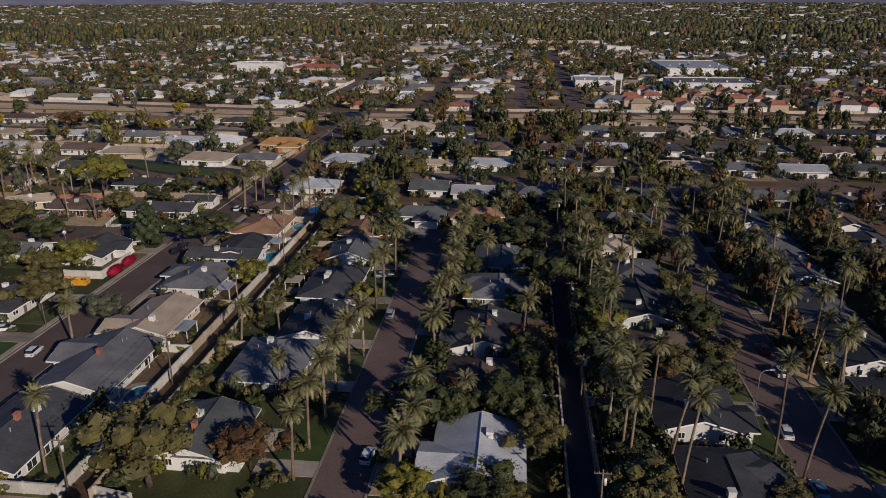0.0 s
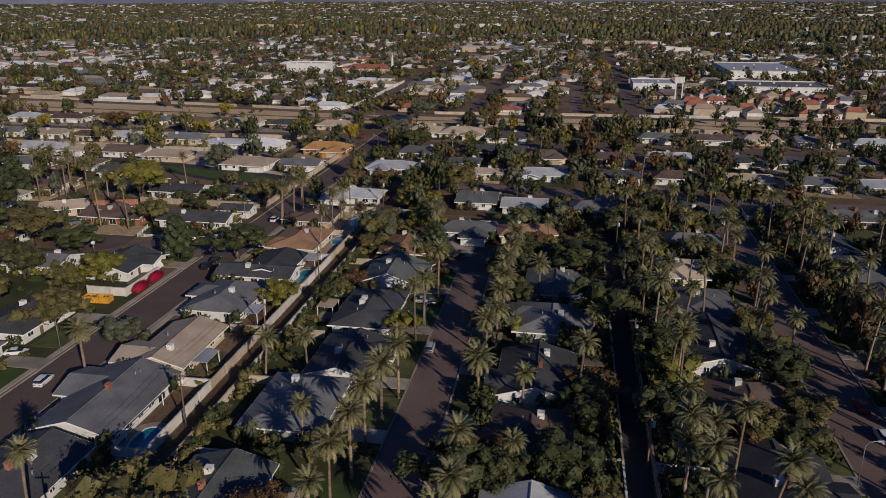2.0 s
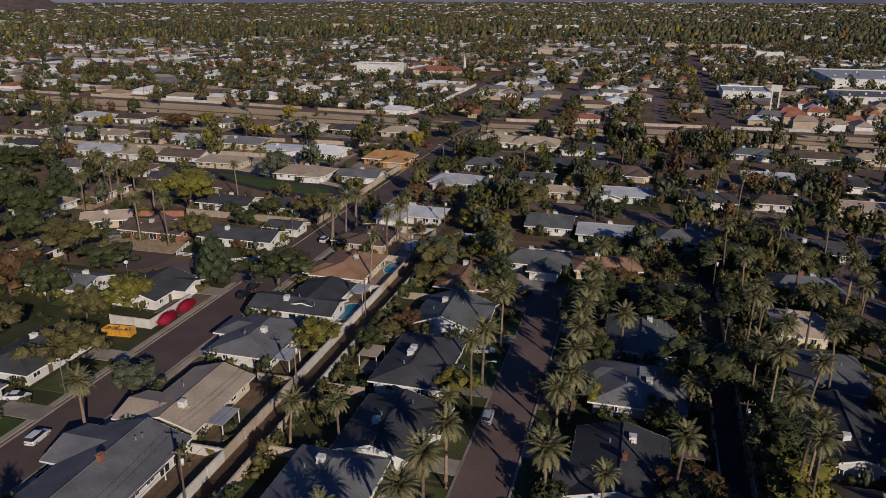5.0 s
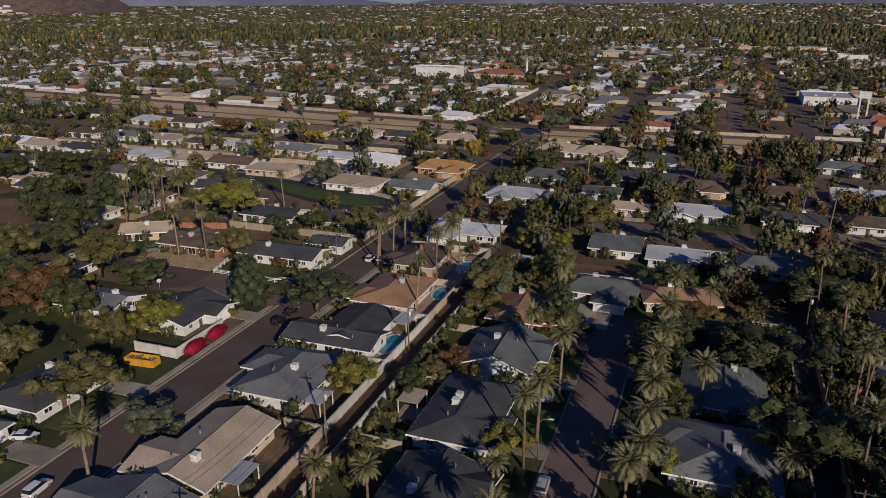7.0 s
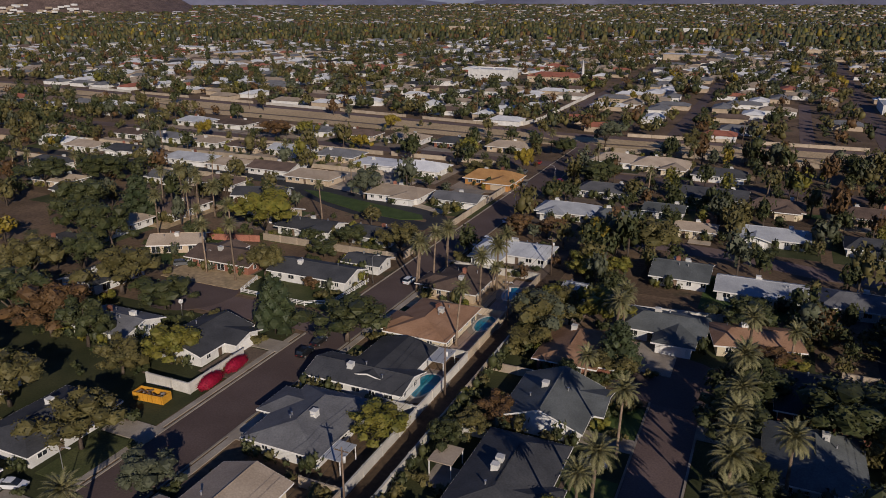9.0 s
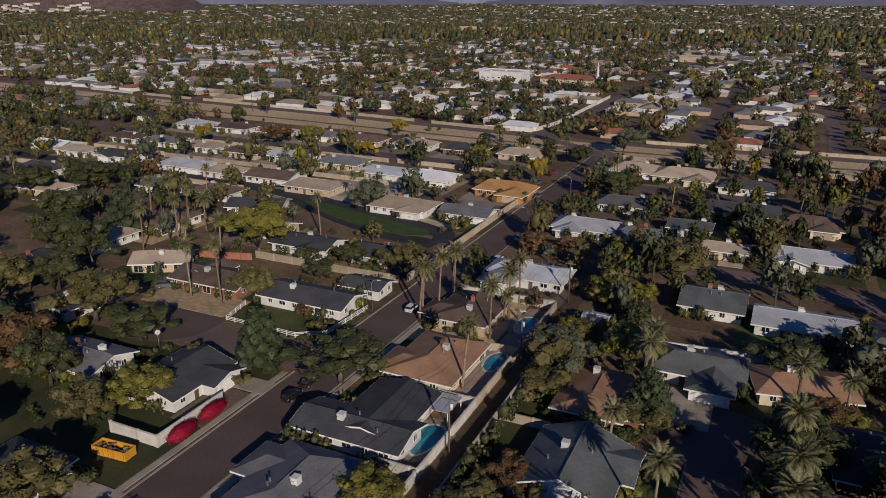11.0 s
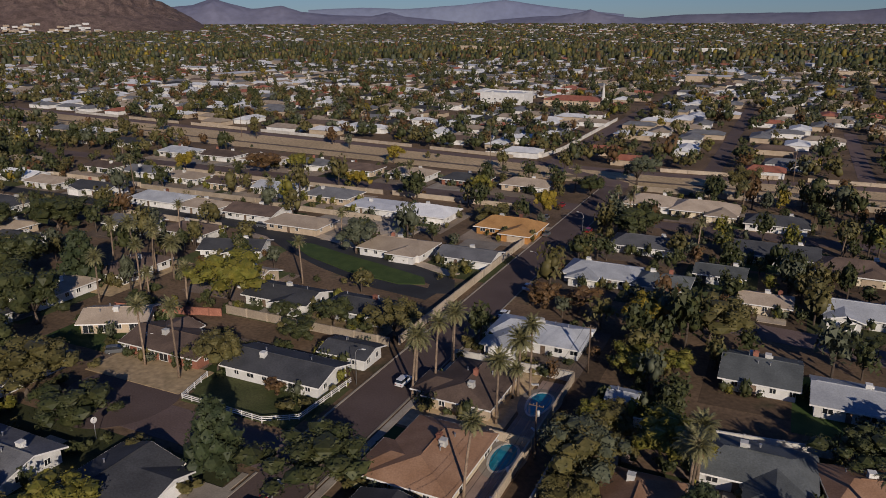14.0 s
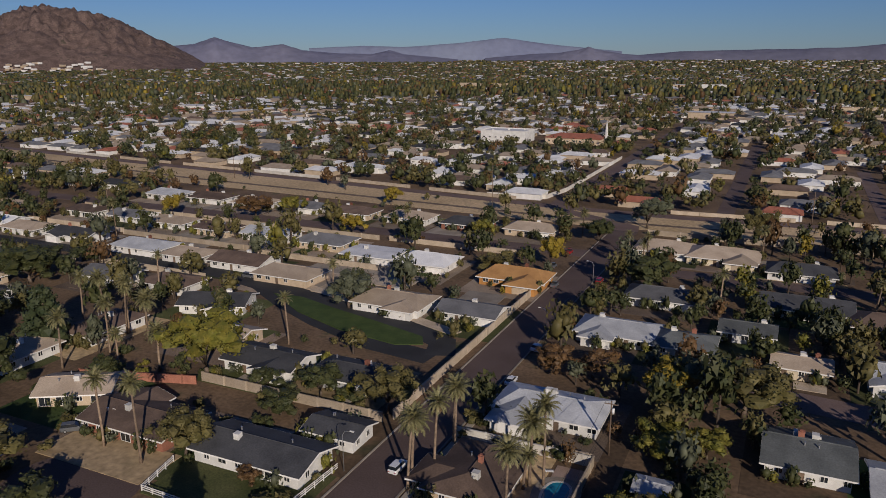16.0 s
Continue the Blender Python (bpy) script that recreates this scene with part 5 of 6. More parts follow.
def patio_cover(x, y, w, d, h, mat, rz=0.0):
    base = new("patio_cover")
    base.matrix_basis = pose(x, y, 0, 0, 0, rz)
    piece("roof", Shape().box(-w / 2, -d / 2, h, w / 2, d / 2, h + 0.14).get("roof", mat), base)
    for sx in (-1, 1):
        for sy in (-1, 1):
            piece("post", Shape().box(-0.07, -0.07, -0.1, 0.07, 0.07, h).get("post", M["trim"]), base, pose(sx * (w / 2 - 0.2), sy * (d / 2 - 0.2), 0))
    return tagged(base, "pale flat patio cover on slim posts", "patio cover", "patio covers")


patio_cover(-71.5, 162, 4.5, 5, 2.5, ROOF["light"])
patio_cover(-70.5, 198, 5, 6, 2.5, ROOF["light"])
patio_cover(-71.4, 138.5, 4.0, 5.5, 2.5, ROOF["light"])
patio_cover(-73.2, 118, 2.6, 12, 2.4, ROOF["grey"])
patio_cover(-55.5, 168, 4, 5, 2.5, ROOF["tan"])
patio_cover(4.6, 149.5, 4, 5, 2.5, ROOF["brown"])


# ---- vehicles ----
PAINT = {k: material("paint_" + k, c, c, 0.5, 0.3, 0.0, 5, 0.03, 0.1, spec=0.6) for k, c in dict(white=(0.72, 0.72, 0.72), silver=(0.4, 0.42, 0.44), black=(0.015, 0.015, 0.017), red=(0.30, 0.02, 0.02), blue=(0.10, 0.22, 0.32), grey=(0.12, 0.125, 0.13)).items()}
TYRE = Shape().tube([(0, -0.11, 0), (0, -0.08, 0), (0, 0.08, 0), (0, 0.11, 0)], [0.28, 0.33, 0.33, 0.28], 14).get("tyre", M["rubber"], False)
RIM = Shape().tube([(0, -0.125, 0), (0, 0.125, 0)], [0.2, 0.2], 10).get("rim", M["metal"])
LAMP = {k: Shape().box(-0.03, -0.18, -0.07, 0.03, 0.18, 0.07).get(k, m) for k, m in (("headlight", M["trim"]), ("tail_light", PAINT["red"]))}


def loft(name, sections, mat):
    """A closed skin over cross-sections (x, half width, low z, high z)."""
    v, f = [], []
    for x, w, z0, z1 in sections:
        c = 0.14 * (z1 - z0)
        v += [(x, -w, z0 + c), (x, -w, z1 - c), (x, -w * 0.9, z1), (x, w * 0.9, z1), (x, w, z1 - c), (x, w, z0 + c), (x, w * 0.92, z0), (x, -w * 0.92, z0)]
    for i in range(len(sections) - 1):
        f += [(i * 8 + k, i * 8 + (k + 1) % 8, (i + 1) * 8 + (k + 1) % 8, (i + 1) * 8 + k)[::-1] for k in range(8)]
    f += [tuple(range(8)), tuple((len(sections) - 1) * 8 + k for k in range(8))[::-1]]
    return mesh(name, v, f, mat, False)


CARS = {}


def car(x, y, rz, paint="white", form="sedan"):
    if (paint, form) not in CARS:
        p = PAINT[paint]
        tall = {"sedan": 1.42, "suv": 1.72, "pickup": 1.78, "van": 2.0}[form]
        belt = 0.92 if form == "sedan" else 1.05
        body = loft("body", [(-2.25, 0.78, 0.38, belt - 0.12), (-2.1, 0.86, 0.28, belt), (-0.9, 0.9, 0.24, belt), (1.0, 0.9, 0.24, belt), (1.7, 0.88, 0.26, belt - 0.14), (2.2, 0.76, 0.36, belt - 0.28)], p)
        back = {"sedan": (-1.7, -1.0), "suv": (-2.1, -1.9), "pickup": (-0.5, -0.4), "van": (-2.15, -2.1)}[form]
        glass = loft("window_glass", [(back[0], 0.72, belt - 0.1, belt + 0.02), (back[1], 0.74, belt - 0.1, tall - 0.07), (0.3, 0.74, belt - 0.1, tall - 0.07), (1.25, 0.72, belt - 0.15, belt)], M["glass"])
        top = loft("roof", [(back[1] - 0.05, 0.66, tall - 0.1, tall - 0.04), (-0.3, 0.68, tall - 0.1, tall), (0.35, 0.64, tall - 0.1, tall - 0.04)], p)
        CARS[paint, form] = (body, glass, top)
    base = new("car")
    base.matrix_basis = pose(x, y, 0.02, 0, 0, rz)
    for nm, me in zip(("body", "window_glass", "roof"), CARS[paint, form]):
        piece(nm, me, base)
    for wx in (-1.35, 1.38):
        for wy in (-0.8, 0.8):
            wheel = piece("wheel", TYRE, base, pose(wx, wy, 0.33))
            piece("rim", RIM, wheel)
    for wy in (-0.6, 0.6):
        piece("headlight", LAMP["headlight"], base, pose(2.17, wy, 0.62))
        piece("tail_light", LAMP["tail_light"], base, pose(-2.24, wy, 0.72))
    return tagged(base, "%s %s parked on the asphalt" % (paint, {"sedan": "saloon car", "suv": "off-road car", "pickup": "pickup truck", "van": "delivery van"}[form]), "car", "parked cars")


car(-22.7, 98.1, 85, "white", "suv")
car(-28.7, 153.4, 92, "silver", "suv")
car(-98.7, 127.3, 95, "white", "suv")
car(-112.4, 137.2, 20, "white", "sedan")
car(-97.4, 191.4, 90, "black", "suv")
car(-97.7, 197.0, 90, "black", "sedan")
car(-158.5, 222.5, 40, "grey", "suv")
car(-157.2, 225.7, 50, "white", "pickup")
car(-96.1, 236.2, 88, "white", "suv")
car(51.5, 133.8, 90, "white", "suv")
car(51.5, 143.6, 92, "red", "sedan")
car(45.9, 111.9, 85, "white", "sedan")
car(45.7, 96.5, 90, "blue", "sedan")
car(47.0, 193.0, 88, "silver", "van")
car(-91.4, 297.3, 85, "white", "sedan")
car(-34.8, 178.1, 10, "silver", "sedan")
car(-193.2, 315.8, 0, "grey", "suv")
car(-30.5, 307.6, 5, "white", "suv")
for i in range(26):
    x = rnd.choice((-90.5, -31.2, -19.5, 42.0, 56.0, -105.5))
    y = 262 + i * 5 if x in (-90.5, -105.5) else rnd.uniform(100, 255)
    if x > 40 or (x in (-90.5, -105.5)):
        car(*clear(x + (3 if x > 50 else -3 if x < -100 else 0), y, 1.5), 90 if x < 0 else 88, rnd.choice(("white", "silver", "black", "grey", "blue", "red")), rnd.choice(("sedan", "suv", "pickup")))


# ---- street furniture ----
def utility_pole(x, y, h=10.5, arm=True):
    base = new("utility_pole")
    base.matrix_basis = pose(x, y, 0)
    piece("post", Shape().tube([(0, 0, -0.2), (0, 0, h)], [0.17, 0.12], 8).get("post", M["wood"], True), base)
    if arm:
        piece("crossarm", Shape().box(-1.2, -0.06, h - 0.7, 1.2, 0.06, h - 0.55).get("crossarm", M["wood"]), base)
        for k in (-1.1, -0.5, 0.5, 1.1):
            piece("insulator", Shape().tube([(k, 0, h - 0.55), (k, 0, h - 0.3)], [0.05, 0.03], 6).get("insulator", M["metal"]), base)
        piece("transformer", Shape().tube([(0.35, 0, h - 2.4), (0.35, 0, h - 1.4)], [0.24, 0.24], 10).get("transformer", M["unit"], True), base)
    return tagged(base, "brown wooden utility pole with a crossarm", "utility pole", "poles along the alleys")


def wire(a, b, sag=0.7):
    pts = [Vector(a).lerp(Vector(b), k / 10) - Vector((0, 0, sag * 4 * (k / 10) * (1 - k / 10))) for k in range(11)]
    tagged(new("overhead_wire", Shape().tube([tuple(p) for p in pts], [0.028] * 11, 4).get("overhead_wire", M["cable"])), "thin black overhead wire between poles", "wire", "overhead wires")


for px in (-64.6, 12.2):
    ys = [84, 118, 153, 188, 222, 256]
    for i, y in enumerate(ys):
        utility_pole(px, y)
        if i:
            for k in (-1.1, 0.5):
                wire((px + k, ys[i - 1], 10.2), (px + k, y, 10.2))
            wire((px, ys[i - 1], 7.8), (px, y, 7.8), 0.9)


def street_lamp(x, y, side):
    base = new("street_lamp")
    base.matrix_basis = pose(x, y, 0)
    piece("pole", Shape().tube([(0, 0, -0.1), (0, 0, 6.8), (side * 0.5, 0, 7.6), (side * 1.8, 0, 7.9)], [0.09, 0.07, 0.05, 0.04], 7).get("pole", M["metal"], True), base)
    piece("lantern", Shape().box(side * 1.6 - 0.05, -0.14, 7.8, side * 2.3 if side > 0 else side * 1.6 + 0.05, 0.14, 7.95).get("lantern", M["unit"]) if side > 0 else Shape().box(-2.3, -0.14, 7.8, -1.6, 0.14, 7.95).get("lantern", M["unit"]), base)
    return tagged(base, "grey metal street lamp with a curved arm", "street lamp", "street lamps")


for x, y, sd in ((-91.4, 305, -1), (-91.4, 352, -1), (-104.4, 232, 1), (-31, 160, 1), (-104.4, 140, 1), (43.2, 120, 1), (43.2, 190, 1)):
    street_lamp(x, y, sd)
for x, y, h in ((-155.5, 431.3, 24), (40, 470, 22), (120, 472, 22), (-330, 470, 20), (-30, 471, 14), (200, 440, 20)):
    base = utility_pole(x, y, h, False)


def satellite_dish(x, y, h):
    base = new("satellite_dish")
    base.matrix_basis = pose(x, y, 0)
    piece("mast", Shape().tube([(0, 0, -0.1), (0, 0, h)], [0.06, 0.05], 7).get("mast", M["metal"], True), base)
    v, f = [(0, 0, -0.25)], []
    for j, r in enumerate((0.28, 0.55)):
        v += [(r * math.cos(i * math.tau / 16), r * math.sin(i * math.tau / 16), -0.25 + 0.5 * r * r) for i in range(16)]
    f += [(0, 1 + i, 1 + (i + 1) % 16) for i in range(16)] + [(1 + i, 17 + i, 17 + (i + 1) % 16, 1 + (i + 1) % 16) for i in range(16)]
    piece("bowl", mesh("bowl", v, f, M["unit"], True), base, Matrix.Translation((0, 0, h)) @ pose(0, 0, 0, 50, 0, 30))
    return tagged(base, "white satellite dish on a mast", "satellite dish")


satellite_dish(-134.3, 196.3, 3.6)


def skip(x, y, rz):
    base = new("waste_skip")
    base.matrix_basis = pose(x, y, 0.05, 0, 0, rz)
    s = Shape()
    for x0, y0, x1, y1 in ((-3.3, -1.2, 3.3, -1.1), (-3.3, 1.1, 3.3, 1.2), (-3.3, -1.1, -3.2, 1.1), (3.2, -1.1, 3.3, 1.1)):
        s.box(x0, y0, 0.15, x1, y1, 1.7)
    s.box(-3.2, -1.1, 0.15, 3.2, 1.1, 0.25)
    piece("body", s.get("body", M["yellow"]), base)
    for k in range(7):
        for sy in (-1.24, 1.24):
            piece("rib", Shape().box(-0.05, -0.04, 0.15, 0.05, 0.04, 1.7).get("rib", M["yellow"]), base, pose(-3 + k, sy, 0))
    r2 = random.Random(4)
    for k in range(26):
        piece("rubble", Shape().box(-0.35, -0.15, -0.08, 0.35, 0.15, 0.08).get("rubble", M["wood"] if k % 3 else M["concrete"]), base, pose(r2.uniform(-2.8, 2.8), r2.uniform(-0.8, 0.8), 1.2 + r2.uniform(0, 0.45), r2.uniform(-40, 40), r2.uniform(-40, 40), r2.uniform(0, 180)))
    return tagged(base, "open yellow steel skip full of rubble", "skip")


skip(-112.4, 165, 5)


def bloom_hedge(x, y, w, d, h):
    base = new("flowering_hedge")
    base.matrix_basis = pose(x, y, 0)
    r2 = random.Random(int(y))
    v, f = [], []
    n, m = 20, 10
    for j in range(m + 1):
        e = -0.5 + 1.5 * math.pi / 2 * j / m * 1.27
        for i in range(n):
            k = r2.uniform(0.94, 1.04) * max(0.02, math.cos(e)) ** 0.7
            v.append((w * 0.47 * k * math.cos(i * math.tau / n), d * 0.47 * k * math.sin(i * math.tau / n), h * 0.45 + h * 0.5 * math.sin(e) * r2.uniform(0.96, 1.03)))
    f = [(j * n + i, j * n + (i + 1) % n, (j + 1) * n + (i + 1) % n, (j + 1) * n + i) for j in range(m) for i in range(n)]
    for i in range(2600):
        c = Vector(v[r2.randrange(n * (m + 1))]) + Vector((r2.gauss(0, 0.12), r2.gauss(0, 0.28), r2.gauss(0, 0.10)))
        q = Vector((c.x / w, c.y / d, (c.z - h * 0.45) / h + r2.gauss(0, 0.2))).to_track_quat("Z", "Y")
        o, g, tw = len(v), r2.uniform(0.07, 0.15), r2.uniform(0, math.tau)
        v += [tuple(c + q @ Vector((g * math.cos(tw + a), g * math.sin(tw + a), 0.04))) for a in (0, 2.1, 4.2)]
        f.append((o, o + 1, o + 2))
    piece("blossom", mesh("blossom", v, f, LEAF["crimson"]), base)
    cl = [(Vector((0, r2.uniform(-d, d) * 0.36, h * 0.22)), h * 0.24) for k in range(9)]
    v, f = leaves(r2, cl, 30, 0.2)
    piece("foliage", mesh("foliage", v, f, LEAF["dark"]), base)
    return tagged(base, "clipped crimson flowering hedge against a white wall", "hedge", "flowering hedges")


bloom_hedge(-106.2, 173.4, 2.4, 6.4, 2.4)
bloom_hedge(-106.2, 180.6, 2.4, 6.4, 2.4)
garden_wall([(-107.8, 169.5), (-107.8, 185)], 2.1, "whiteblock")
garden_wall([(-118, 169.5), (-108, 169.5)], 2.1, "whiteblock")


# ---- landmark buildings of the far town ----
def big_building(x, y, w, d, h, wall, roof, label, steps=1, tower=0.0, panes=True):
    base = new("building")
    base.matrix_basis = pose(x, y, 0)
    piece("wall", Shape().box(-w / 2, -d / 2, -0.1, w / 2, d / 2, h).get("wall", wall), base)
    if steps == 0:
        piece("roof", roof_shape(w, d, 3.0, d / 2, 0.8, 0.3, h + 0.1).get("roof", roof), base)
    else:
        piece("roof", Shape().box(-w / 2 + 0.4, -d / 2 + 0.4, h, w / 2 - 0.4, d / 2 - 0.4, h + 0.15).get("roof", roof), base)
        for k, (a, b, c, e) in enumerate(((-w / 2, -d / 2, w / 2, -d / 2 + 0.3), (-w / 2, d / 2 - 0.3, w / 2, d / 2), (-w / 2, -d / 2 + 0.3, -w / 2 + 0.3, d / 2 - 0.3), (w / 2 - 0.3, -d / 2 + 0.3, w / 2, d / 2 - 0.3))):
            piece("parapet", Shape().box(a, b, h, c, e, h + 0.9).get("parapet", wall), base)
        for k in range(int(w / 12)):
            piece("cooler", UNIT, base, pose(-w / 2 + 8 + k * 12, (k % 3 - 1) * d * 0.2, h + 0.15))
    for k in range(int(w / 5) if panes else 0):
        win = piece("window", WIN[(1.8, 1.2)][0], base, pose(-w / 2 + 3 + k * 5, -d / 2 - 0.03, h * 0.4))
        piece("pane", WIN[(1.8, 1.2)][1], win)
    if tower:
        piece("spire", Shape().tube([(w / 2 + 2, 0, 0), (w / 2 + 2, 0, tower * 0.6), (w / 2 + 2, 0, tower)], [1.3, 1.1, 0.1], 6).get("spire", WALL["white"]), base)
    return tagged(base, label, "building", "large far buildings")


big_building(-252, 712, 38, 24, 8.5, WALL["white"], ROOF["white"], "large white flat-roofed hall with a parapet")
big_building(-196, 716, 44, 20, 5, WALL["tan"], ROOF["red"], "long hall with a red tile roof and white spire", 0, 19)
big_building(160, 742, 62, 88, 7.5, WALL["white"], ROOF["light"], "huge white flat-roofed school building")
big_building(150, 622, 66, 42, 5.0, WALL["white"], ROOF["grey"], "huge pale flat-roofed school building")
big_building(59, 630, 32, 36, 5.0, WALL["white"], ROOF["light"], "pale flat-roofed school hall")
for x, y, w, d, h, wl, rf, label in (
        (-191, 1680, 52, 30, 9, "white", "white", "large white flat-roofed hall far off"), (-650, 1630, 110, 30, 8, "tan", "tan", "long tan flat-roofed hall far off"),
        (52, 1140, 104, 20, 6, "tan", "orange", "long low brown brick hall"), (123, 1010, 30, 18, 7, "white", "white", "white flat-roofed shop among far trees"), (235, 1385, 40, 22, 8, "white", "white", "white flat-roofed shop among far trees"),
        (260, 722, 40, 24, 6, "white", "light", "pale flat-roofed shop among far trees"), (330, 905, 46, 26, 7, "white", "white", "white flat-roofed shop among far trees"), (300, 1130, 40, 24, 7, "white", "white", "white flat-roofed shop among far trees"),
        (420, 1290, 60, 30, 8, "white", "light", "pale flat-roofed shop among far trees")):
    big_building(x, y, w, d, h, WALL[wl], ROOF[rf], label, panes=False)
portal = new("sign_portal")
portal.matrix_basis = pose(69, 551, 0)
for k in (-2.2, 2.2):
    piece("leg", Shape().box(k - 0.4, -0.4, -0.1, k + 0.4, 0.4, 15).get("leg", WALL["white"]), portal)
piece("panel", Shape().box(-3.2, -0.5, 13, 3.2, 0.5, 17).get("panel", WALL["white"]), portal)
tagged(portal, "tall white two-legged sign tower", "tower")


# ---- planting against the houses ----
bed_temps = [clump_template(400 + k, 2, 55) for k in range(5)]
beds = {k: [] for k in ("dark", "olive", "grey", "lime", "rust")}
for n, (cx, cy, hx, hy) in enumerate(FOOT):
    for k in range(9):
        side = fr.randint(4)
        u = fr.uniform(-1, 1)
        x, y = ((cx + u * hx, cy - hy - 0.9), (cx + u * hx, cy + hy + 0.9), (cx - hx - 0.9, cy + u * hy), (cx + hx + 0.9, cy + u * hy))[side if k > 4 else 0]
        if on_road(x, y, 1.0) or in_house(x, y, 0.2):
            continue
        v, f = bed_temps[fr.randint(5)]
        w0 = fr.uniform(1.4, 3.6)
        h0 = w0 * fr.uniform(0.7, 1.4)
        beds[("dark", "olive", "dark", "grey", "olive", "lime", "dark")[fr.randint(7)]].append((np.stack([v[:, 0] * w0 + x, v[:, 1] * w0 + y, v[:, 2] * h0 * 1.3 - 0.28 * h0], 1), f))
for wx, y0, y1 in ((-59.6, 86, 226), (7.0, 86, 222), (15.0, 86, 240), (-20, 236, 250)):
    for k in range(int((y1 - y0) / 2.2)):
        x, y = wx + fr.uniform(-0.5, 0.5), y0 + k * 2.2 + fr.uniform(-0.6, 0.6)
        if in_house(x, y, 0.3) or fr.rand() < 0.2:
            continue
        v, f = bed_temps[fr.randint(5)]
        w0, h0 = fr.uniform(2.2, 4.2), fr.uniform(2.0, 4.2)
        beds[("dark", "olive", "dark", "dark", "olive")[fr.randint(5)]].append((np.stack([v[:, 0] * w0 + x, v[:, 1] * w0 + y, v[:, 2] * h0 * 1.3 - 0.28 * h0], 1), f))
for kk in beds:
    stuff("garden_planting", beds[kk], LEAF[kk], "%s bushes along the house walls" % WORDS[kk], "bushes")

# ---- ground of the farther plots ----
for n, (cx, cy, hx, hy) in enumerate(FOOT):
    north_west = -345 < cx < -106 and 300 < cy < 425
    if not north_west and not (cy > 226 and cx < 200):
        continue
    kind = ("palegravel", "concrete", "palegravel", "lawn", "palegravel")[n % 5] if north_west else ("yard", "lawn", "earth", "green", "yard", "lawn", "drygrass")[n % 7]
    z = -0.04 + 0.0022 * (n % 9)
    slab("plot", rect(cx - hx - 3.0, cy - hy - (9 if north_west else 7), cx + hx + 3.0, cy + hy + 5), -0.058, z, M[kind], label={"palegravel": "pale gravel plot round a house", "concrete": "pale paved plot round a house", "lawn": "patchy grass plot round a house", "green": "watered grass plot round a house", "yard": "brown gravel plot round a house", "earth": "bare brown earth plot round a house", "drygrass": "dry yellow grass plot round a house"}[kind], category="plot")
for x0, x1, y in ((-345, -280, 345), (-278, -212, 343), (-210, -160, 340), (-340, -250, 377), (-248, -180, 376), (-176, -125, 377), (-345, -260, 306), (-255, -205, 309)):
    garden_wall([(x0, y), (x1, y)], 1.8, "block", gap=30.0)

# ---- patios and yards ----
yr = random.Random(21)
for n, (cx, cy, hx, hy) in enumerate(FOOT):
    if cx > 130 or cx < -330:
        continue
    for k in range(2):
        sx, sy = yr.choice(((-1, 0), (1, 0), (0, 1), (0, -1)))
        w, d = yr.uniform(3, 6), yr.uniform(3.5, 8)
        x, y = cx + sx * (hx + w / 2 + 0.2), cy + sy * (hy + w / 2 + 0.2)
        if sx == 0:
            w, d, x = d, w, x + yr.uniform(-0.5, 0.5) * hx
        else:
            y += yr.uniform(-0.5, 0.5) * hy
        if on_road(x, y, 3.2) or in_house(x, y, 1.5) or -77 < x < -60:
            continue
        kind = yr.choice(("concrete", "concrete", "pale", "lawn", "green", "yard"))
        if kind in ("concrete", "pale"):
            slab("patio", rect(x - w / 2, y - d / 2, x + w / 2, y + d / 2), -0.05, 0.07 + 0.01 * k, M["concrete"] if kind == "concrete" else M["block"], label="pale paved patio beside a house", category="patio")
        else:
            slab("yard", rect(x - w / 2, y - d / 2, x + w / 2, y + d / 2), -0.05, 0.07 + 0.01 * k, M[kind], label={"lawn": "patchy olive-green garden lawn", "green": "watered green garden lawn", "yard": "bare gravel garden yard"}[kind], category="yard")

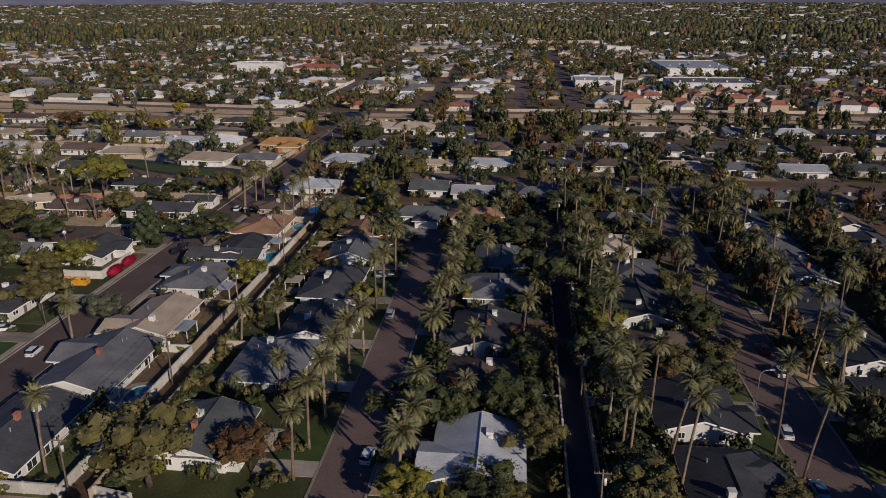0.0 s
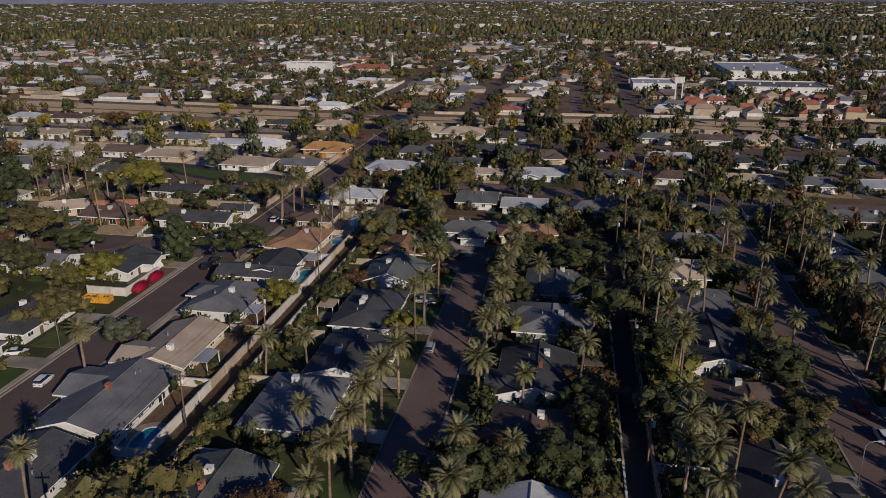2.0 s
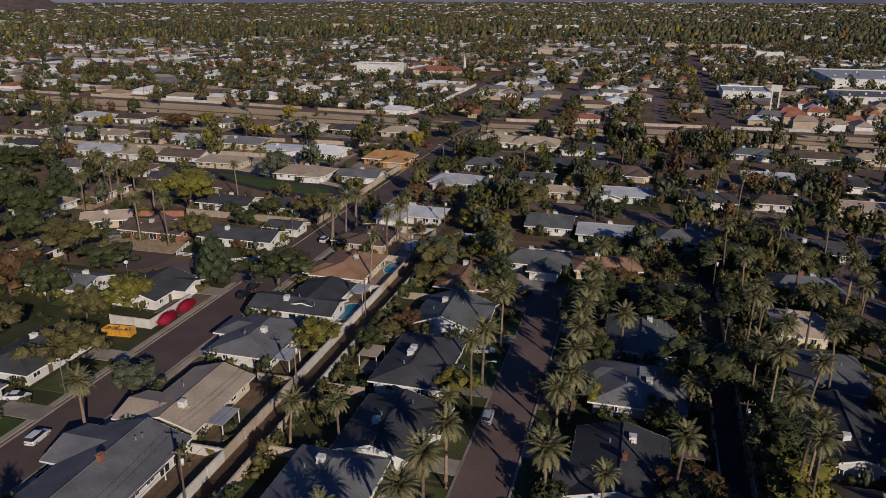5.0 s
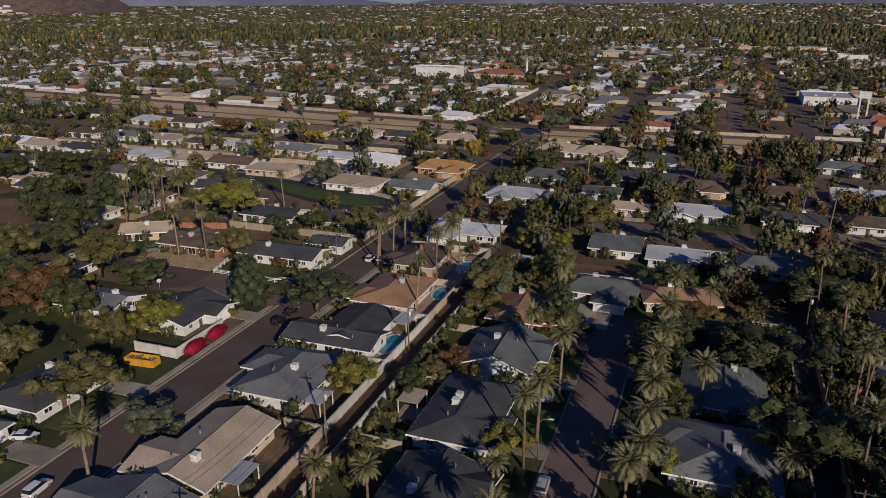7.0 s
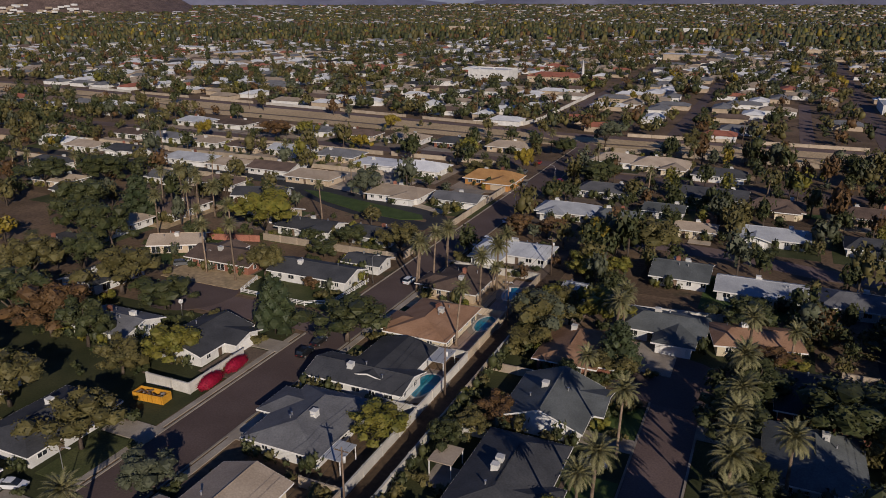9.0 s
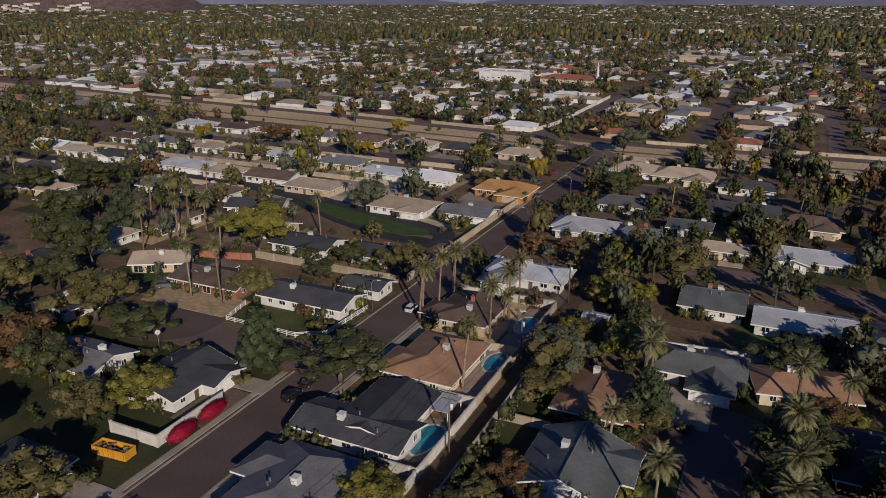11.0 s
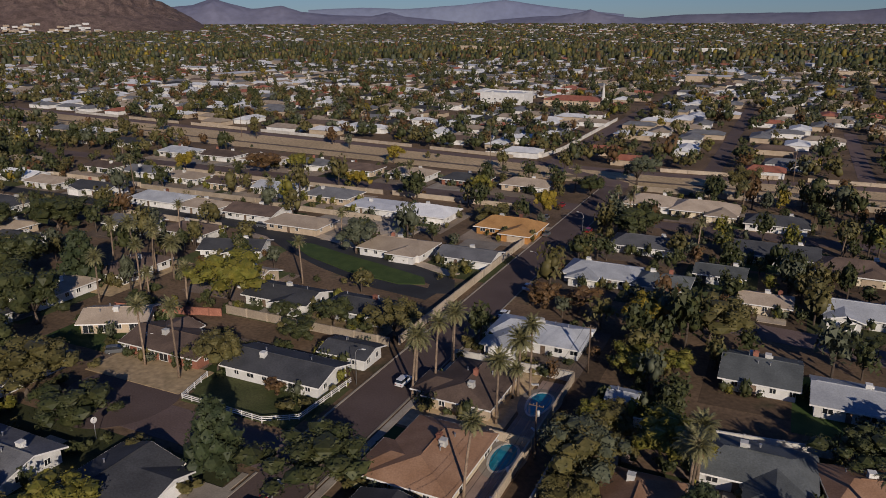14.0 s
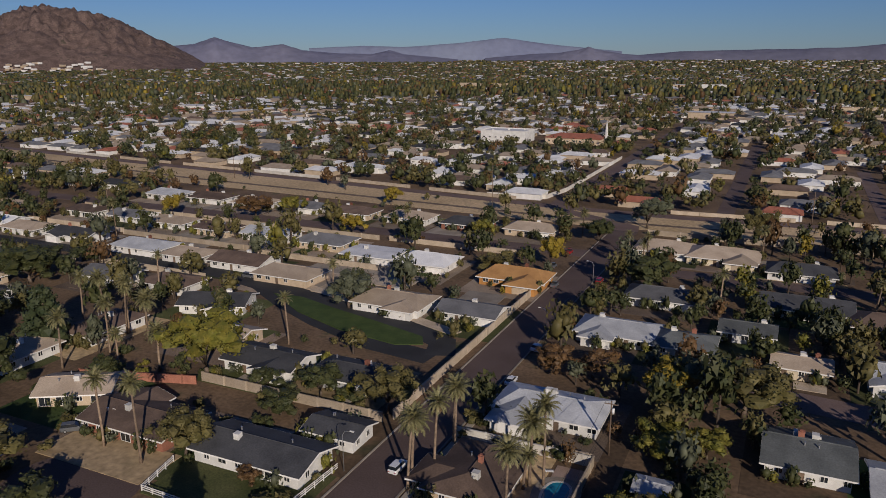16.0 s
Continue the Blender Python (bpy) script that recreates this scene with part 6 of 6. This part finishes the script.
slab("pavement", ribbon([(-187, 319.5), (-170, 315.5), (-150, 309.6), (-130, 304.6), (-113, 298.5)], 3.6), -0.05, 0.13, M["block"], label="broad pale pavement along the crescent street", category="pavement")
for x, y, w, d, m in ((-160, 316, 14, 8, "block"), (-118, 328, 12, 9, "concrete"), (-150, 330, 16, 9, "block"), (-176, 335, 14, 8, "concrete"), (-128, 236.5, 16, 6, "concrete"), (-210, 340, 18, 8, "block"), (-240, 341, 14, 7, "concrete")):
    slab("patio", rect(x - w / 2, y - d / 2, x + w / 2, y + d / 2), -0.05, 0.09, M[m], label="pale paved yard between houses", category="patio")
# big shade trees round the court
for x, y, r, h, k in ((-157, 200.5, 6.5, 11, "olive"), (-140, 198, 5.5, 7.5, "dark"), (-152, 176.5, 6.0, 11, "rust"), (-141, 176, 4.5, 10, "dark"), (-165, 178, 6.0, 11, "dark"), (-183, 196, 6, 12, "olive"), (-188, 226, 6, 13, "dark"), (-134, 153, 5, 9, "olive"), (-206, 230, 6, 12, "dark"), (-177, 206, 5, 10, "dark"), (-268, 272, 7, 11, "dark"), (-252, 283, 7, 11, "dark")):
    tree(x, y, r, h, k)
PINK = material("pink_paving", (0.30, 0.215, 0.17), (0.38, 0.28, 0.225), 0.4, 0.9, 0.3, 20, 0.1)
for x0, y0, x1, y1 in ((-71.8, 206, -66.5, 227), (-71.8, 228, -66.5, 249), (-71.8, 184.5, -66.5, 196.5), (-60.8, 227.5, -50, 236)):
    slab("pool_terrace", rect(x0, y0, x1, y1), -0.05, 0.035, PINK, label="pinkish paved terrace round a garden pool", category="patio")
for i, y in enumerate((208, 212, 216.5, 224.5, 230, 246)):
    lounger = new("sun_lounger")
    lounger.matrix_basis = pose(-72.6 if i % 2 else -66.9, y, 0.05, 0, 0, 90 + i * 23)
    piece("seat", Shape().box(-0.9, -0.3, 0.28, 0.35, 0.3, 0.36).get("seat", M["trim"]), lounger)
    piece("backrest", Shape().box(0, -0.3, 0, 0.75, 0.3, 0.07).get("backrest", M["trim"]), lounger, pose(0.35, 0, 0.3, 0, -38, 0))
    for lx in (-0.8, 0.25):
        for ly in (-0.26, 0.26):
            piece("leg", Shape().box(lx - 0.03, ly - 0.03, 0, lx + 0.03, ly + 0.03, 0.28).get("leg", M["metal"]), lounger)
    tagged(lounger, "white sun lounger beside a garden pool", "sun lounger", "loungers by the pools")
